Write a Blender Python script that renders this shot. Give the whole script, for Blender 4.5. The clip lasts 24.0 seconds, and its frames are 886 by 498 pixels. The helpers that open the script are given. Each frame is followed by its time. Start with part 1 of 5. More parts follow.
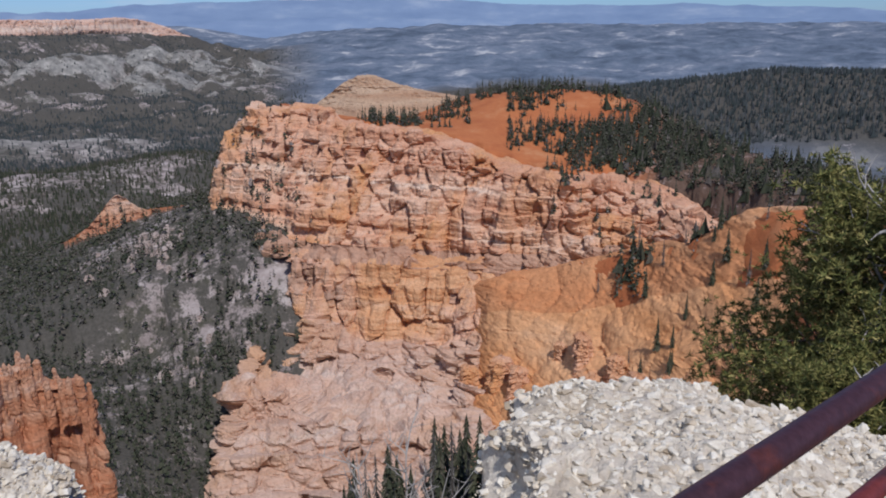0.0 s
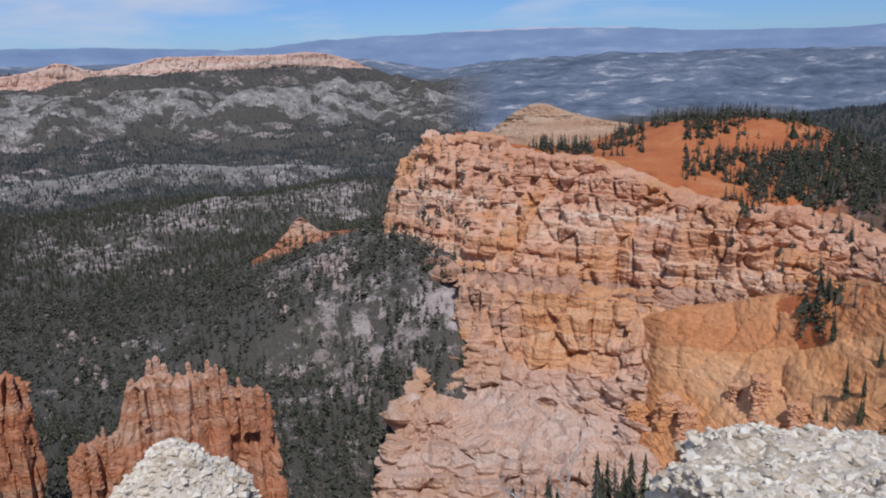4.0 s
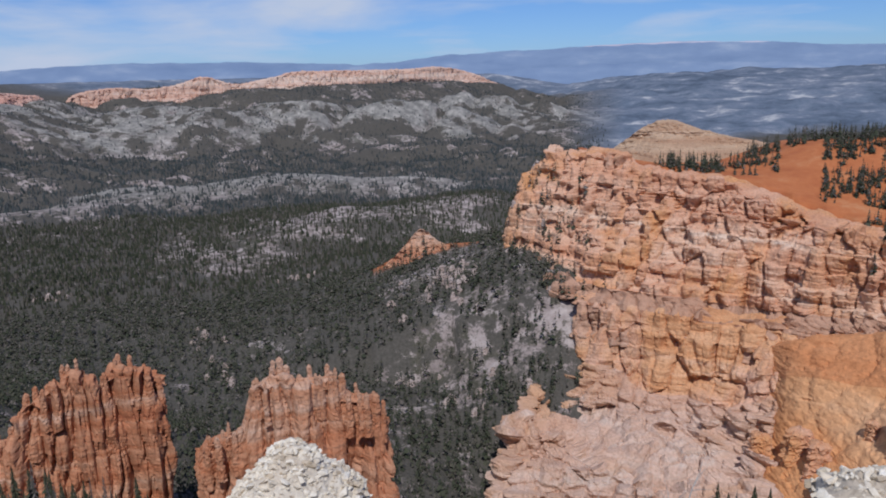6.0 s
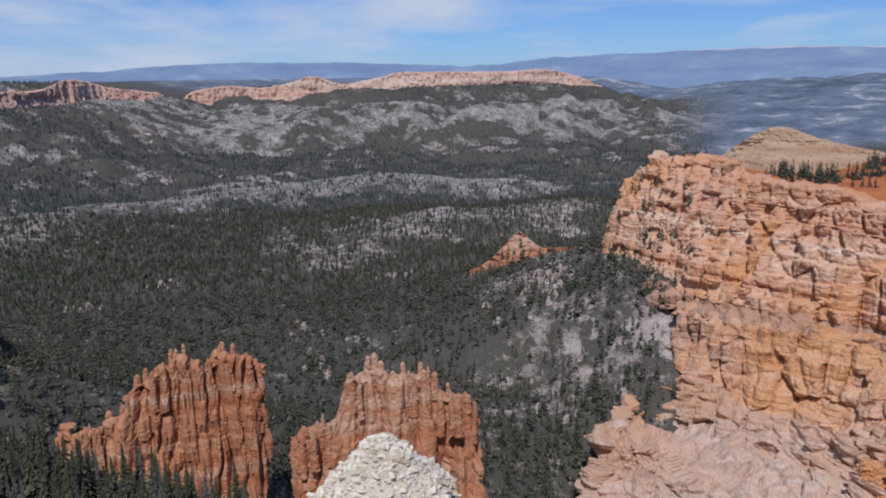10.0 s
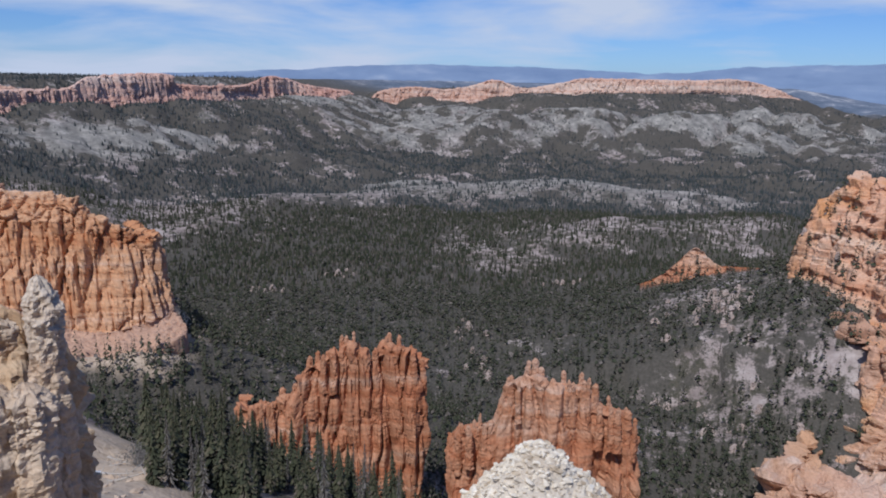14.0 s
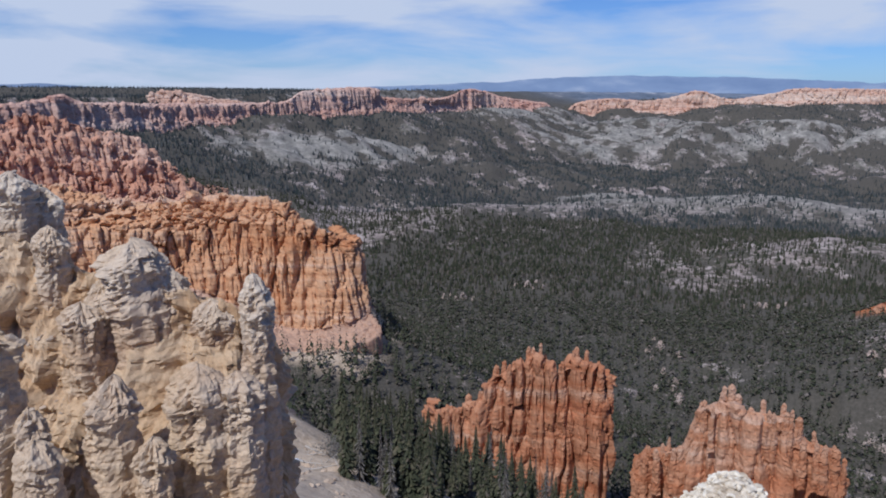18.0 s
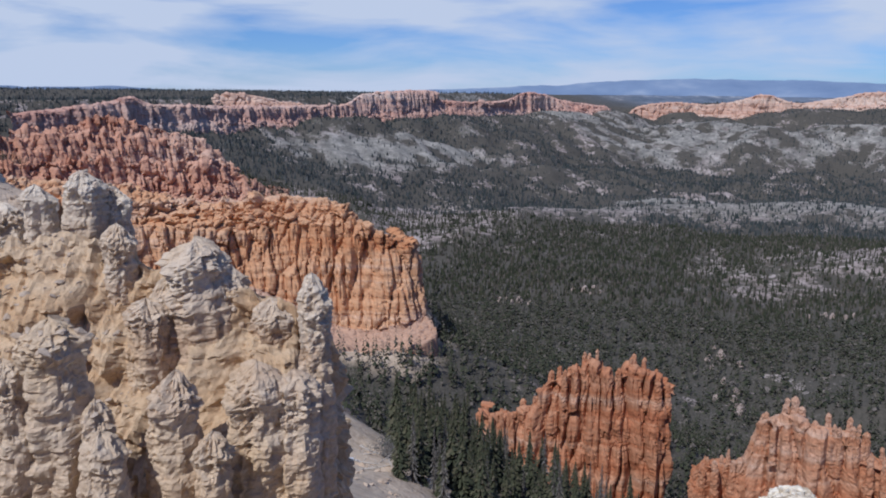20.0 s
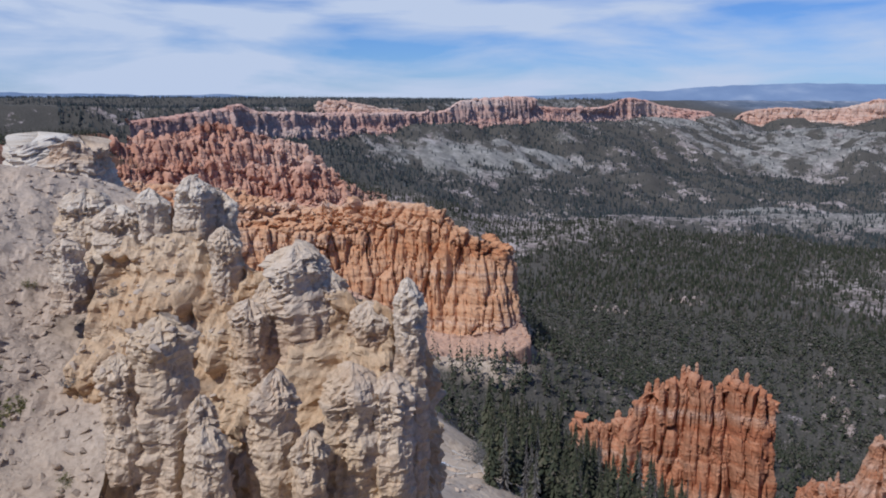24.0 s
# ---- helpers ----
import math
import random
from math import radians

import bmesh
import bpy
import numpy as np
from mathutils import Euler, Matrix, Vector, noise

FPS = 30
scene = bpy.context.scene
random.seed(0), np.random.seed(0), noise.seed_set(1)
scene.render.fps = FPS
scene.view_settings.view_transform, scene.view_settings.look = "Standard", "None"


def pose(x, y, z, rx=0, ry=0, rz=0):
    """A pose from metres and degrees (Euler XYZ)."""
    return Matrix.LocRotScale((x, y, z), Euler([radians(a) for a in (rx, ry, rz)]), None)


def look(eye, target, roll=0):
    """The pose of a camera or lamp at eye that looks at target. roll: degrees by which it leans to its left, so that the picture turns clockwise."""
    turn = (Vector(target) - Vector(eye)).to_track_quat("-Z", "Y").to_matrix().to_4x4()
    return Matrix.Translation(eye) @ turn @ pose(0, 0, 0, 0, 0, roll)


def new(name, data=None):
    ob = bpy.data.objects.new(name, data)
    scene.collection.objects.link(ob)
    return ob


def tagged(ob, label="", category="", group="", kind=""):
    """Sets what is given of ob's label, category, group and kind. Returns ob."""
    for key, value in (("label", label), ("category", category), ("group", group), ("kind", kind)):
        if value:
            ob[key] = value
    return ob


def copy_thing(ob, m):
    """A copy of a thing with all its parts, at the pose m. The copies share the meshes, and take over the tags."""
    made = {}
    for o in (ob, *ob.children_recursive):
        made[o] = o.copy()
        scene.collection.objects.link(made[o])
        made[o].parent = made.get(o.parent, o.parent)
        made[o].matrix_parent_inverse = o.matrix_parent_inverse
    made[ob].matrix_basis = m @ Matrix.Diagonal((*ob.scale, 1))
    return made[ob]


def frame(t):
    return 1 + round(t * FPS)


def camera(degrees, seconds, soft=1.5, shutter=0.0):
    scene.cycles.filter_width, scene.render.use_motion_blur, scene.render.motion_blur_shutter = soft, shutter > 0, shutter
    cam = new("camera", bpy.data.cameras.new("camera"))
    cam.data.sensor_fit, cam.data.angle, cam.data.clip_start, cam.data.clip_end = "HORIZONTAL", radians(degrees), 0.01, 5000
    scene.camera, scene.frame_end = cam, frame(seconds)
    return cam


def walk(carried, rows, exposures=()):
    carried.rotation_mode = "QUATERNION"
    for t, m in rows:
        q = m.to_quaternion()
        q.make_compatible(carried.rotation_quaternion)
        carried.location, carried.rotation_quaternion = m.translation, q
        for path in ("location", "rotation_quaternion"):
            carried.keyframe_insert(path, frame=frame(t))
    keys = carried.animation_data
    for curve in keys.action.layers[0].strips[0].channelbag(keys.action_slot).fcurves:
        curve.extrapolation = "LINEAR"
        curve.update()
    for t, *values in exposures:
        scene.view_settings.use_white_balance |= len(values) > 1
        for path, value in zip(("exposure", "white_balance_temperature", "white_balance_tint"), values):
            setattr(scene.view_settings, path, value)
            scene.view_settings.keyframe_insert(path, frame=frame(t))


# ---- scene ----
cam = camera(57.5, 24.0, soft=1.9)
EYE = 1.6       # eye height over the overlook, metres
ARM = 0.15      # the camera is held this far before the turning body
ROWS = [        # seconds, pitch, roll, yaw (degrees)
    (0.0, 73.85, 0.55, -0.16),
    (0.5, 73.96, 0.60, 0.26),
    (1.0, 74.09, 0.85, 1.00),
    (1.5, 74.26, 1.17, 2.15),
    (2.0, 74.49, 1.44, 3.67),
    (2.5, 74.83, 1.67, 5.56),
    (4.5, 76.47, 1.71, 13.91),
    (5.0, 76.83, 1.60, 16.14),
    (5.5, 77.11, 1.60, 18.38),
    (6.0, 77.31, 1.69, 20.43),
    (6.5, 77.42, 1.74, 22.16),
    (7.0, 77.46, 1.83, 23.56),
    (7.5, 77.50, 1.86, 24.61),
    (8.0, 77.50, 1.79, 25.33),
    (8.5, 77.50, 1.70, 25.81),
    (9.0, 77.52, 1.51, 26.32),
    (9.5, 77.54, 1.31, 26.80),
    (11.5, 77.94, 0.11, 32.07),
    (12.0, 77.97, -0.13, 33.91),
    (12.5, 77.97, -0.24, 35.67),
    (13.0, 77.97, -0.40, 37.27),
    (13.5, 77.94, -0.48, 38.74),
    (14.0, 77.97, -0.59, 40.23),
    (14.5, 78.05, -0.58, 41.74),
    (15.0, 78.15, -0.57, 43.40),
    (15.5, 78.28, -0.53, 45.17),
    (16.0, 78.45, -0.47, 47.10),
    (16.5, 78.57, -0.33, 49.06),
    (17.0, 78.66, -0.22, 50.89),
    (17.5, 78.70, -0.17, 52.60),
    (18.0, 78.72, -0.08, 53.87),
    (18.5, 78.77, -0.11, 54.83),
    (20.5, 78.98, -0.16, 59.20),
    (21.0, 79.07, -0.10, 60.49),
    (21.5, 79.18, -0.14, 61.76),
    (22.0, 79.24, -0.15, 62.70),
    (22.5, 79.25, -0.10, 63.41),
    (23.0, 79.29, 0.03, 64.00),
    (23.5, 79.33, 0.01, 64.48),
    (24.0, 79.36, 0.11, 64.80),
]
walk(cam, [(t, pose(-ARM * math.sin(radians(c)), ARM * math.cos(radians(c)), EYE, a, b, c)) for t, a, b, c in ROWS],
     [(0.0, 0.05, 6020.0, 13.5), (8.0, 0.03, 6000.0, 13.0), (16.0, 0.13, 5940.0, 13.0), (24.0, 0.11, 5840.0, 12.5)])

# ---------------------------------------------------------------- light
SUN_AZ, SUN_EL = -158.0, 51.0       # degrees to the left of the first view, and up


def P(az, dist):
    """Plan place by bearing (degrees to the left of north) and distance."""
    return -dist * math.sin(radians(az)), dist * math.cos(radians(az))


sun = new("sun", bpy.data.lights.new("sun", "SUN"))
sun.data.energy, sun.data.angle, sun.data.color = 3.0, radians(0.6), (1.0, 0.95, 0.88)
sx, sy = P(SUN_AZ, math.cos(radians(SUN_EL)))
sun.matrix_world = look((sx * 50, sy * 50, 50 * math.sin(radians(SUN_EL))), (0, 0, 0))
tagged(sun, kind="structure")

world = bpy.data.worlds.new("sky")
scene.world = world
world.use_nodes = True
wn, wl = world.node_tree.nodes, world.node_tree.links
sky = wn.new("ShaderNodeTexSky")
sky.sky_type, sky.sun_disc = "NISHITA", False
sky.sun_elevation, sky.sun_rotation = radians(SUN_EL), radians(-SUN_AZ)
sky.altitude, sky.dust_density = 2500, 1.5
tc = wn.new("ShaderNodeTexCoord")
mp = wn.new("ShaderNodeMapping")
mp.inputs["Scale"].default_value = (1.3, 1.3, 7.5)
mp.inputs["Location"].default_value = (0.35, 0.9, 0.2)
cn = wn.new("ShaderNodeTexNoise")
cn.inputs["Scale"].default_value, cn.inputs["Detail"].default_value = 2.7, 8.0
cn.inputs["Roughness"].default_value, cn.inputs["Distortion"].default_value = 0.52, 0.35
cr = wn.new("ShaderNodeValToRGB")
cr.color_ramp.elements[0].position, cr.color_ramp.elements[1].position = 0.515, 0.74
cm = wn.new("ShaderNodeMix")
cm.data_type = "RGBA"
cm.inputs[7].default_value = (4.4, 4.95, 5.85, 1)
wl.new(tc.outputs["Generated"], mp.inputs[0])
wl.new(mp.outputs[0], cn.inputs["Vector"])
west = wn.new("ShaderNodeSeparateXYZ")           # the cloud thickens towards the west
wl.new(tc.outputs["Generated"], west.inputs[0])
thick = wn.new("ShaderNodeMath")
thick.operation = "MULTIPLY_ADD"
thick.inputs[1].default_value = -0.22
wl.new(west.outputs[0], thick.inputs[0])
wl.new(cn.outputs["Fac"], thick.inputs[2])
wl.new(thick.outputs[0], cr.inputs[0])
wl.new(cr.outputs[0], cm.inputs[0])
tint = wn.new("ShaderNodeMix")
tint.data_type, tint.blend_type = "RGBA", "MULTIPLY"
tint.inputs[0].default_value = 1.0
tint.inputs[7].default_value = (0.34, 0.49, 0.745, 1)
wl.new(sky.outputs[0], tint.inputs[6])
wl.new(tint.outputs[2], cm.inputs[6])
wl.new(cm.outputs[2], wn["Background"].inputs[0])
wn["Background"].inputs[1].default_value = 0.111
scene.view_settings.exposure = 0.0


# ---------------------------------------------------------------- noise on arrays
def _hash(i, j, k, seed):
    h = (i * 374761393 + j * 668265263 + k * 1442695041 + seed * 974634541) & 0xFFFFFFFF
    h = ((h ^ (h >> 13)) * 1274126177) & 0xFFFFFFFF
    h = ((h ^ (h >> 16)) * 2246822519) & 0xFFFFFFFF
    return ((h ^ (h >> 15)) & 0xFFFFFF) / float(0xFFFFFF)


def vnoise(x, y, z=0.0, seed=0):
    """Smooth value noise, -1 to 1."""
    x, y, z = np.broadcast_arrays(np.asarray(x, float), np.asarray(y, float), np.asarray(z, float))
    xi, yi, zi = np.floor(x), np.floor(y), np.floor(z)
    fx, fy, fz = x - xi, y - yi, z - zi
    fx, fy, fz = (f * f * (3 - 2 * f) for f in (fx, fy, fz))
    xi, yi, zi = (a.astype(np.int64) for a in (xi, yi, zi))
    out = 0.0
    for a in (0, 1):
        for b in (0, 1):
            for c in (0, 1):
                w = (fx if a else 1 - fx) * (fy if b else 1 - fy) * (fz if c else 1 - fz)
                out = out + w * _hash(xi + a, yi + b, zi + c, seed)
    return out * 2 - 1


def fbm(x, y, z=0.0, seed=0, octaves=4, gain=0.5):
    total, amp = 0.0, 1.0
    for o in range(octaves):
        total = total + amp * vnoise(x * 2.03 ** o, y * 2.03 ** o, z * 2.03 ** o, seed + 17 * o)
        amp *= gain
    return total


def ridged(x, y, z=0.0, seed=0, octaves=3):
    """0 in the clefts, 1 on the bulges: rounded columns with sharp clefts between."""
    total, amp, norm = 0.0, 1.0, 0.0
    for o in range(octaves):
        total = total + amp * np.minimum(1, np.abs(vnoise(x * 2.1 ** o, y * 2.1 ** o, z * 2.1 ** o, seed + 31 * o)) * 2.0) ** 0.75
        norm += amp
        amp *= 0.5
    return total / norm


def blocks(s, z, w, h, seed):
    """Jointed rock: a random offset, -1 to 1, for each block of a broken bond."""
    row = np.floor(z / h + 0.5 * vnoise(s / (w * 3), z / (h * 4), 0, seed)).astype(np.int64)
    shift = _hash(row, row * 0, row * 0 + 5, seed)
    col = np.floor(s / w + shift * 7.0 + 0.3 * vnoise(s / w, z / (h * 3), 0, seed + 1)).astype(np.int64)
    return _hash(row, col, row * 0, seed + 2) * 2 - 1


def cells(x, y, seed):
    """Jointed columns in plan: how far each place lies from the nearest joint (0 at it), and the column's own number."""
    xi, yi = np.floor(x).astype(np.int64), np.floor(y).astype(np.int64)
    f1, f2, own = np.full(x.shape, 9.0), np.full(x.shape, 9.0), np.zeros(x.shape, np.int64)
    for a in (-1, 0, 1):
        for b in (-1, 0, 1):
            i, j = xi + a, yi + b
            d = np.hypot(i + 0.1 + 0.8 * _hash(i, j, 0, seed) - x, j + 0.1 + 0.8 * _hash(i, j, 1, seed) - y)
            near = d < f1
            f2 = np.where(near, f1, np.minimum(f2, d))
            own = np.where(near, i * 7919 + j, own)
            f1 = np.where(near, d, f1)
    return f2 - f1, own


# ---------------------------------------------------------------- meshes
def mesh_from(name, verts, faces, mat, smooth=False):
    """A mesh from an array of vertices and an array of quads or triangles."""
    verts, faces = np.asarray(verts, np.float32), np.asarray(faces, np.int32)
    me = bpy.data.meshes.new(name)
    me.vertices.add(len(verts))
    me.vertices.foreach_set("co", verts.ravel())
    n, k = faces.shape
    me.loops.add(n * k)
    me.loops.foreach_set("vertex_index", faces.ravel())
    me.polygons.add(n)
    me.polygons.foreach_set("loop_start", np.arange(0, n * k, k, dtype=np.int32))
    me.polygons.foreach_set("loop_total", np.full(n, k, np.int32))
    me.polygons.foreach_set("use_smooth", np.full(n, smooth))
    me.materials.append(mat)
    me.update(calc_edges=True)
    return me


def thing(name, label, category, group="", kind="", at=(0, 0, 0)):
    ob = new(name)
    ob.location = at
    ob.empty_display_size = 0.2
    return tagged(ob, label, category, group, kind)


def child(name, me, parent, label=""):
    ob = new(name, me)
    ob.parent = parent
    if label:
        ob["label"] = label
    return ob


def grid_faces(nu, nv, wrap=False):
    i, j = np.meshgrid(np.arange(nu if wrap else nu - 1), np.arange(nv - 1), indexing="ij")
    i2 = (i + 1) % nu
    return np.stack([i * nv + j, i2 * nv + j, i2 * nv + j + 1, i * nv + j + 1], -1).reshape(-1, 4)


# ---------------------------------------------------------------- materials
def material(name, rough=0.9):
    m = bpy.data.materials.new(name)
    m.use_nodes = True
    b = m.node_tree.nodes["Principled BSDF"]
    b.inputs["Roughness"].default_value = rough
    b.inputs["Specular IOR Level"].default_value = 0.2
    return m, m.node_tree.nodes, m.node_tree.links, b


def noise_node(nodes, links, vec, scale, detail=5.0, rough=0.6, stretch=(1, 1, 1)):
    mp = nodes.new("ShaderNodeMapping")
    mp.inputs["Scale"].default_value = stretch
    links.new(vec, mp.inputs[0])
    n = nodes.new("ShaderNodeTexNoise")
    n.inputs["Scale"].default_value, n.inputs["Detail"].default_value, n.inputs["Roughness"].default_value = scale, detail, rough
    links.new(mp.outputs[0], n.inputs["Vector"])
    return n.outputs["Fac"]


def ramp_node(nodes, links, fac, stops):
    r = nodes.new("ShaderNodeValToRGB")
    r.color_ramp.interpolation = "LINEAR"
    while len(r.color_ramp.elements) < len(stops):
        r.color_ramp.elements.new(0.5)
    for e, (p, c) in zip(r.color_ramp.elements, stops):
        e.position, e.color = p, (*c, 1)
    links.new(fac, r.inputs[0])
    return r.outputs[0]


def math_node(nodes, links, op, a, b):
    m = nodes.new("ShaderNodeMath")
    m.operation = op
    for k, v in enumerate((a, b)):
        if isinstance(v, (int, float)):
            m.inputs[k].default_value = v
        else:
            links.new(v, m.inputs[k])
    return m.outputs[0]


def mix_node(nodes, links, fac, a, b, blend="MIX"):
    m = nodes.new("ShaderNodeMix")
    m.data_type, m.blend_type = "RGBA", blend
    for k, v in ((0, fac), (6, a), (7, b)):
        if isinstance(v, (int, float)):
            m.inputs[k].default_value = v
        elif isinstance(v, tuple):
            m.inputs[k].default_value = (*v, 1)
        else:
            links.new(v, m.inputs[k])
    return m.outputs[2]


def bump_node(nodes, links, bsdf, height, dist, strength=1.0):
    b = nodes.new("ShaderNodeBump")
    b.inputs["Strength"].default_value, b.inputs["Distance"].default_value = strength, dist
    links.new(height, b.inputs["Height"])
    links.new(b.outputs[0], bsdf.inputs["Normal"])


def place(nodes):
    return nodes.new("ShaderNodeNewGeometry").outputs["Position"]


def rock(name, stops, grain, band=0.12, patch=(), bumpy=0.5):
    """Bedded rock: colours by the beds' height, warped by noise, with stains; grain is the size of the roughness in metres."""
    m, nodes, links, b = material(name)
    pos = place(nodes)
    sep = nodes.new("ShaderNodeSeparateXYZ")
    links.new(pos, sep.inputs[0])
    warp = noise_node(nodes, links, pos, 0.012 / max(grain, 0.15), 4, 0.6)
    beds = noise_node(nodes, links, pos, 1.0, 4, 0.7, (0.004 / grain, 0.004 / grain, band / grain))
    fac = math_node(nodes, links, "ADD", math_node(nodes, links, "MULTIPLY", beds, 0.75), math_node(nodes, links, "MULTIPLY", warp, 0.25))
    fac = math_node(nodes, links, "MULTIPLY_ADD", math_node(nodes, links, "SUBTRACT", fac, 0.5), 1.9)
    fac.node.inputs[2].default_value = 0.5
    col = ramp_node(nodes, links, fac, stops)
    if patch:
        big = noise_node(nodes, links, pos, 0.02 / grain, 5, 0.65, (1, 1, 0.5))
        pf = ramp_node(nodes, links, big, [(0.48, (0, 0, 0)), (0.62, (1, 1, 1))])
        col = mix_node(nodes, links, pf, col, patch)
    fine = noise_node(nodes, links, pos, 0.9 / grain, 8, 0.7)
    tone = ramp_node(nodes, links, fine, [(0.28, (0.70, 0.66, 0.63)), (0.5, (0.98, 0.98, 0.98)), (0.72, (1.15, 1.15, 1.15))])
    col = mix_node(nodes, links, 1.0, col, tone, "MULTIPLY")
    links.new(col, b.inputs["Base Color"])
    lay = noise_node(nodes, links, pos, 1.0, 6, 0.65, (0.12 / grain, 0.12 / grain, 0.7 / grain))
    hgt = math_node(nodes, links, "ADD", fine, lay)
    bump_node(nodes, links, b, hgt, grain * bumpy)
    return m


M_MAIN = rock("pink_orange_limestone", [(0.12, (0.46, 0.21, 0.12)), (0.34, (0.58, 0.31, 0.19)), (0.5, (0.65, 0.38, 0.25)), (0.66, (0.69, 0.47, 0.335)), (0.85, (0.71, 0.58, 0.47))], 1.2, patch=(0.62, 0.31, 0.14))
M_RED = rock("red_orange_limestone", [(0.1, (0.30, 0.105, 0.055)), (0.36, (0.455, 0.185, 0.092)), (0.58, (0.53, 0.275, 0.162)), (0.85, (0.60, 0.42, 0.315))], 0.7)
M_ORANGE = rock("orange_limestone", [(0.12, (0.36, 0.14, 0.08)), (0.36, (0.52, 0.25, 0.145)), (0.58, (0.57, 0.33, 0.21)), (0.85, (0.62, 0.47, 0.38))], 1.0)
M_GOLD = rock("golden_orange_limestone", [(0.12, (0.40, 0.165, 0.08)), (0.36, (0.58, 0.29, 0.145)), (0.58, (0.65, 0.395, 0.235)), (0.85, (0.71, 0.55, 0.44))], 1.1, band=0.1)
M_ROSE = rock("rose_red_limestone", [(0.12, (0.40, 0.18, 0.11)), (0.4, (0.56, 0.285, 0.185)), (0.62, (0.63, 0.375, 0.265)), (0.88, (0.70, 0.52, 0.41))], 2.0, band=0.06)
M_TAN = rock("tan_limestone", [(0.15, (0.38, 0.22, 0.13)), (0.45, (0.50, 0.35, 0.23)), (0.8, (0.58, 0.46, 0.35))], 1.5)
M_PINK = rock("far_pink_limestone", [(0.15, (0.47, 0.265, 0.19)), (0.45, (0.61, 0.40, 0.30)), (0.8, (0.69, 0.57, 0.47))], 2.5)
M_WHITE = rock("white_limestone", [(0.12, (0.42, 0.33, 0.24)), (0.4, (0.60, 0.53, 0.43)), (0.7, (0.68, 0.63, 0.55)), (0.9, (0.74, 0.70, 0.63))], 0.22, bumpy=0.4)
M_CREAM = rock("cream_limestone", [(0.12, (0.47, 0.315, 0.20)), (0.34, (0.60, 0.46, 0.33)), (0.58, (0.67, 0.565, 0.44)), (0.85, (0.75, 0.68, 0.57))], 0.35, patch=(0.62, 0.46, 0.29), bumpy=0.45)
M_GOLDEN = rock("golden_limestone", [(0.12, (0.42, 0.26, 0.14)), (0.34, (0.56, 0.39, 0.235)), (0.58, (0.63, 0.49, 0.335)), (0.85, (0.70, 0.61, 0.48))], 0.3, bumpy=0.45)
M_SCREE = rock("tan_scree", [(0.15, (0.39, 0.285, 0.20)), (0.5, (0.50, 0.395, 0.30)), (0.85, (0.57, 0.48, 0.385))], 0.4, band=0.03, patch=(0.42, 0.33, 0.25), bumpy=0.35)
M_BLUSH = rock("blush_limestone", [(0.12, (0.44, 0.24, 0.15)), (0.36, (0.56, 0.35, 0.245)), (0.6, (0.62, 0.445, 0.35)), (0.85, (0.67, 0.57, 0.49))], 1.4, patch=(0.58, 0.35, 0.21))
M_BUFF = rock("buff_soil", [(0.15, (0.50, 0.20, 0.075)), (0.45, (0.60, 0.285, 0.12)), (0.65, (0.64, 0.36, 0.185)), (0.85, (0.65, 0.47, 0.33))], 2.0, band=0.03, bumpy=0.15)
M_OCHRE = rock("ochre_limestone", [(0.12, (0.46, 0.20, 0.095)), (0.34, (0.60, 0.31, 0.15)), (0.5, (0.66, 0.385, 0.215)), (0.66, (0.69, 0.47, 0.33)), (0.85, (0.71, 0.57, 0.46))], 1.2, patch=(0.64, 0.40, 0.285))
M_SOILPINK = rock("pink_soil", [(0.15, (0.37, 0.195, 0.12)), (0.45, (0.46, 0.265, 0.17)), (0.85, (0.52, 0.36, 0.27))], 2.0, band=0.03, bumpy=0.15)
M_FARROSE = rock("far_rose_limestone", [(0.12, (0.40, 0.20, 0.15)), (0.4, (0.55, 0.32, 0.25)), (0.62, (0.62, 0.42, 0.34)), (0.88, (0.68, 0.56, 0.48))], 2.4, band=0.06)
M_SOIL = rock("orange_soil", [(0.15, (0.43, 0.155, 0.06)), (0.45, (0.53, 0.22, 0.09)), (0.65, (0.57, 0.29, 0.14)), (0.85, (0.61, 0.41, 0.27))], 2.0, band=0.03, bumpy=0.15)


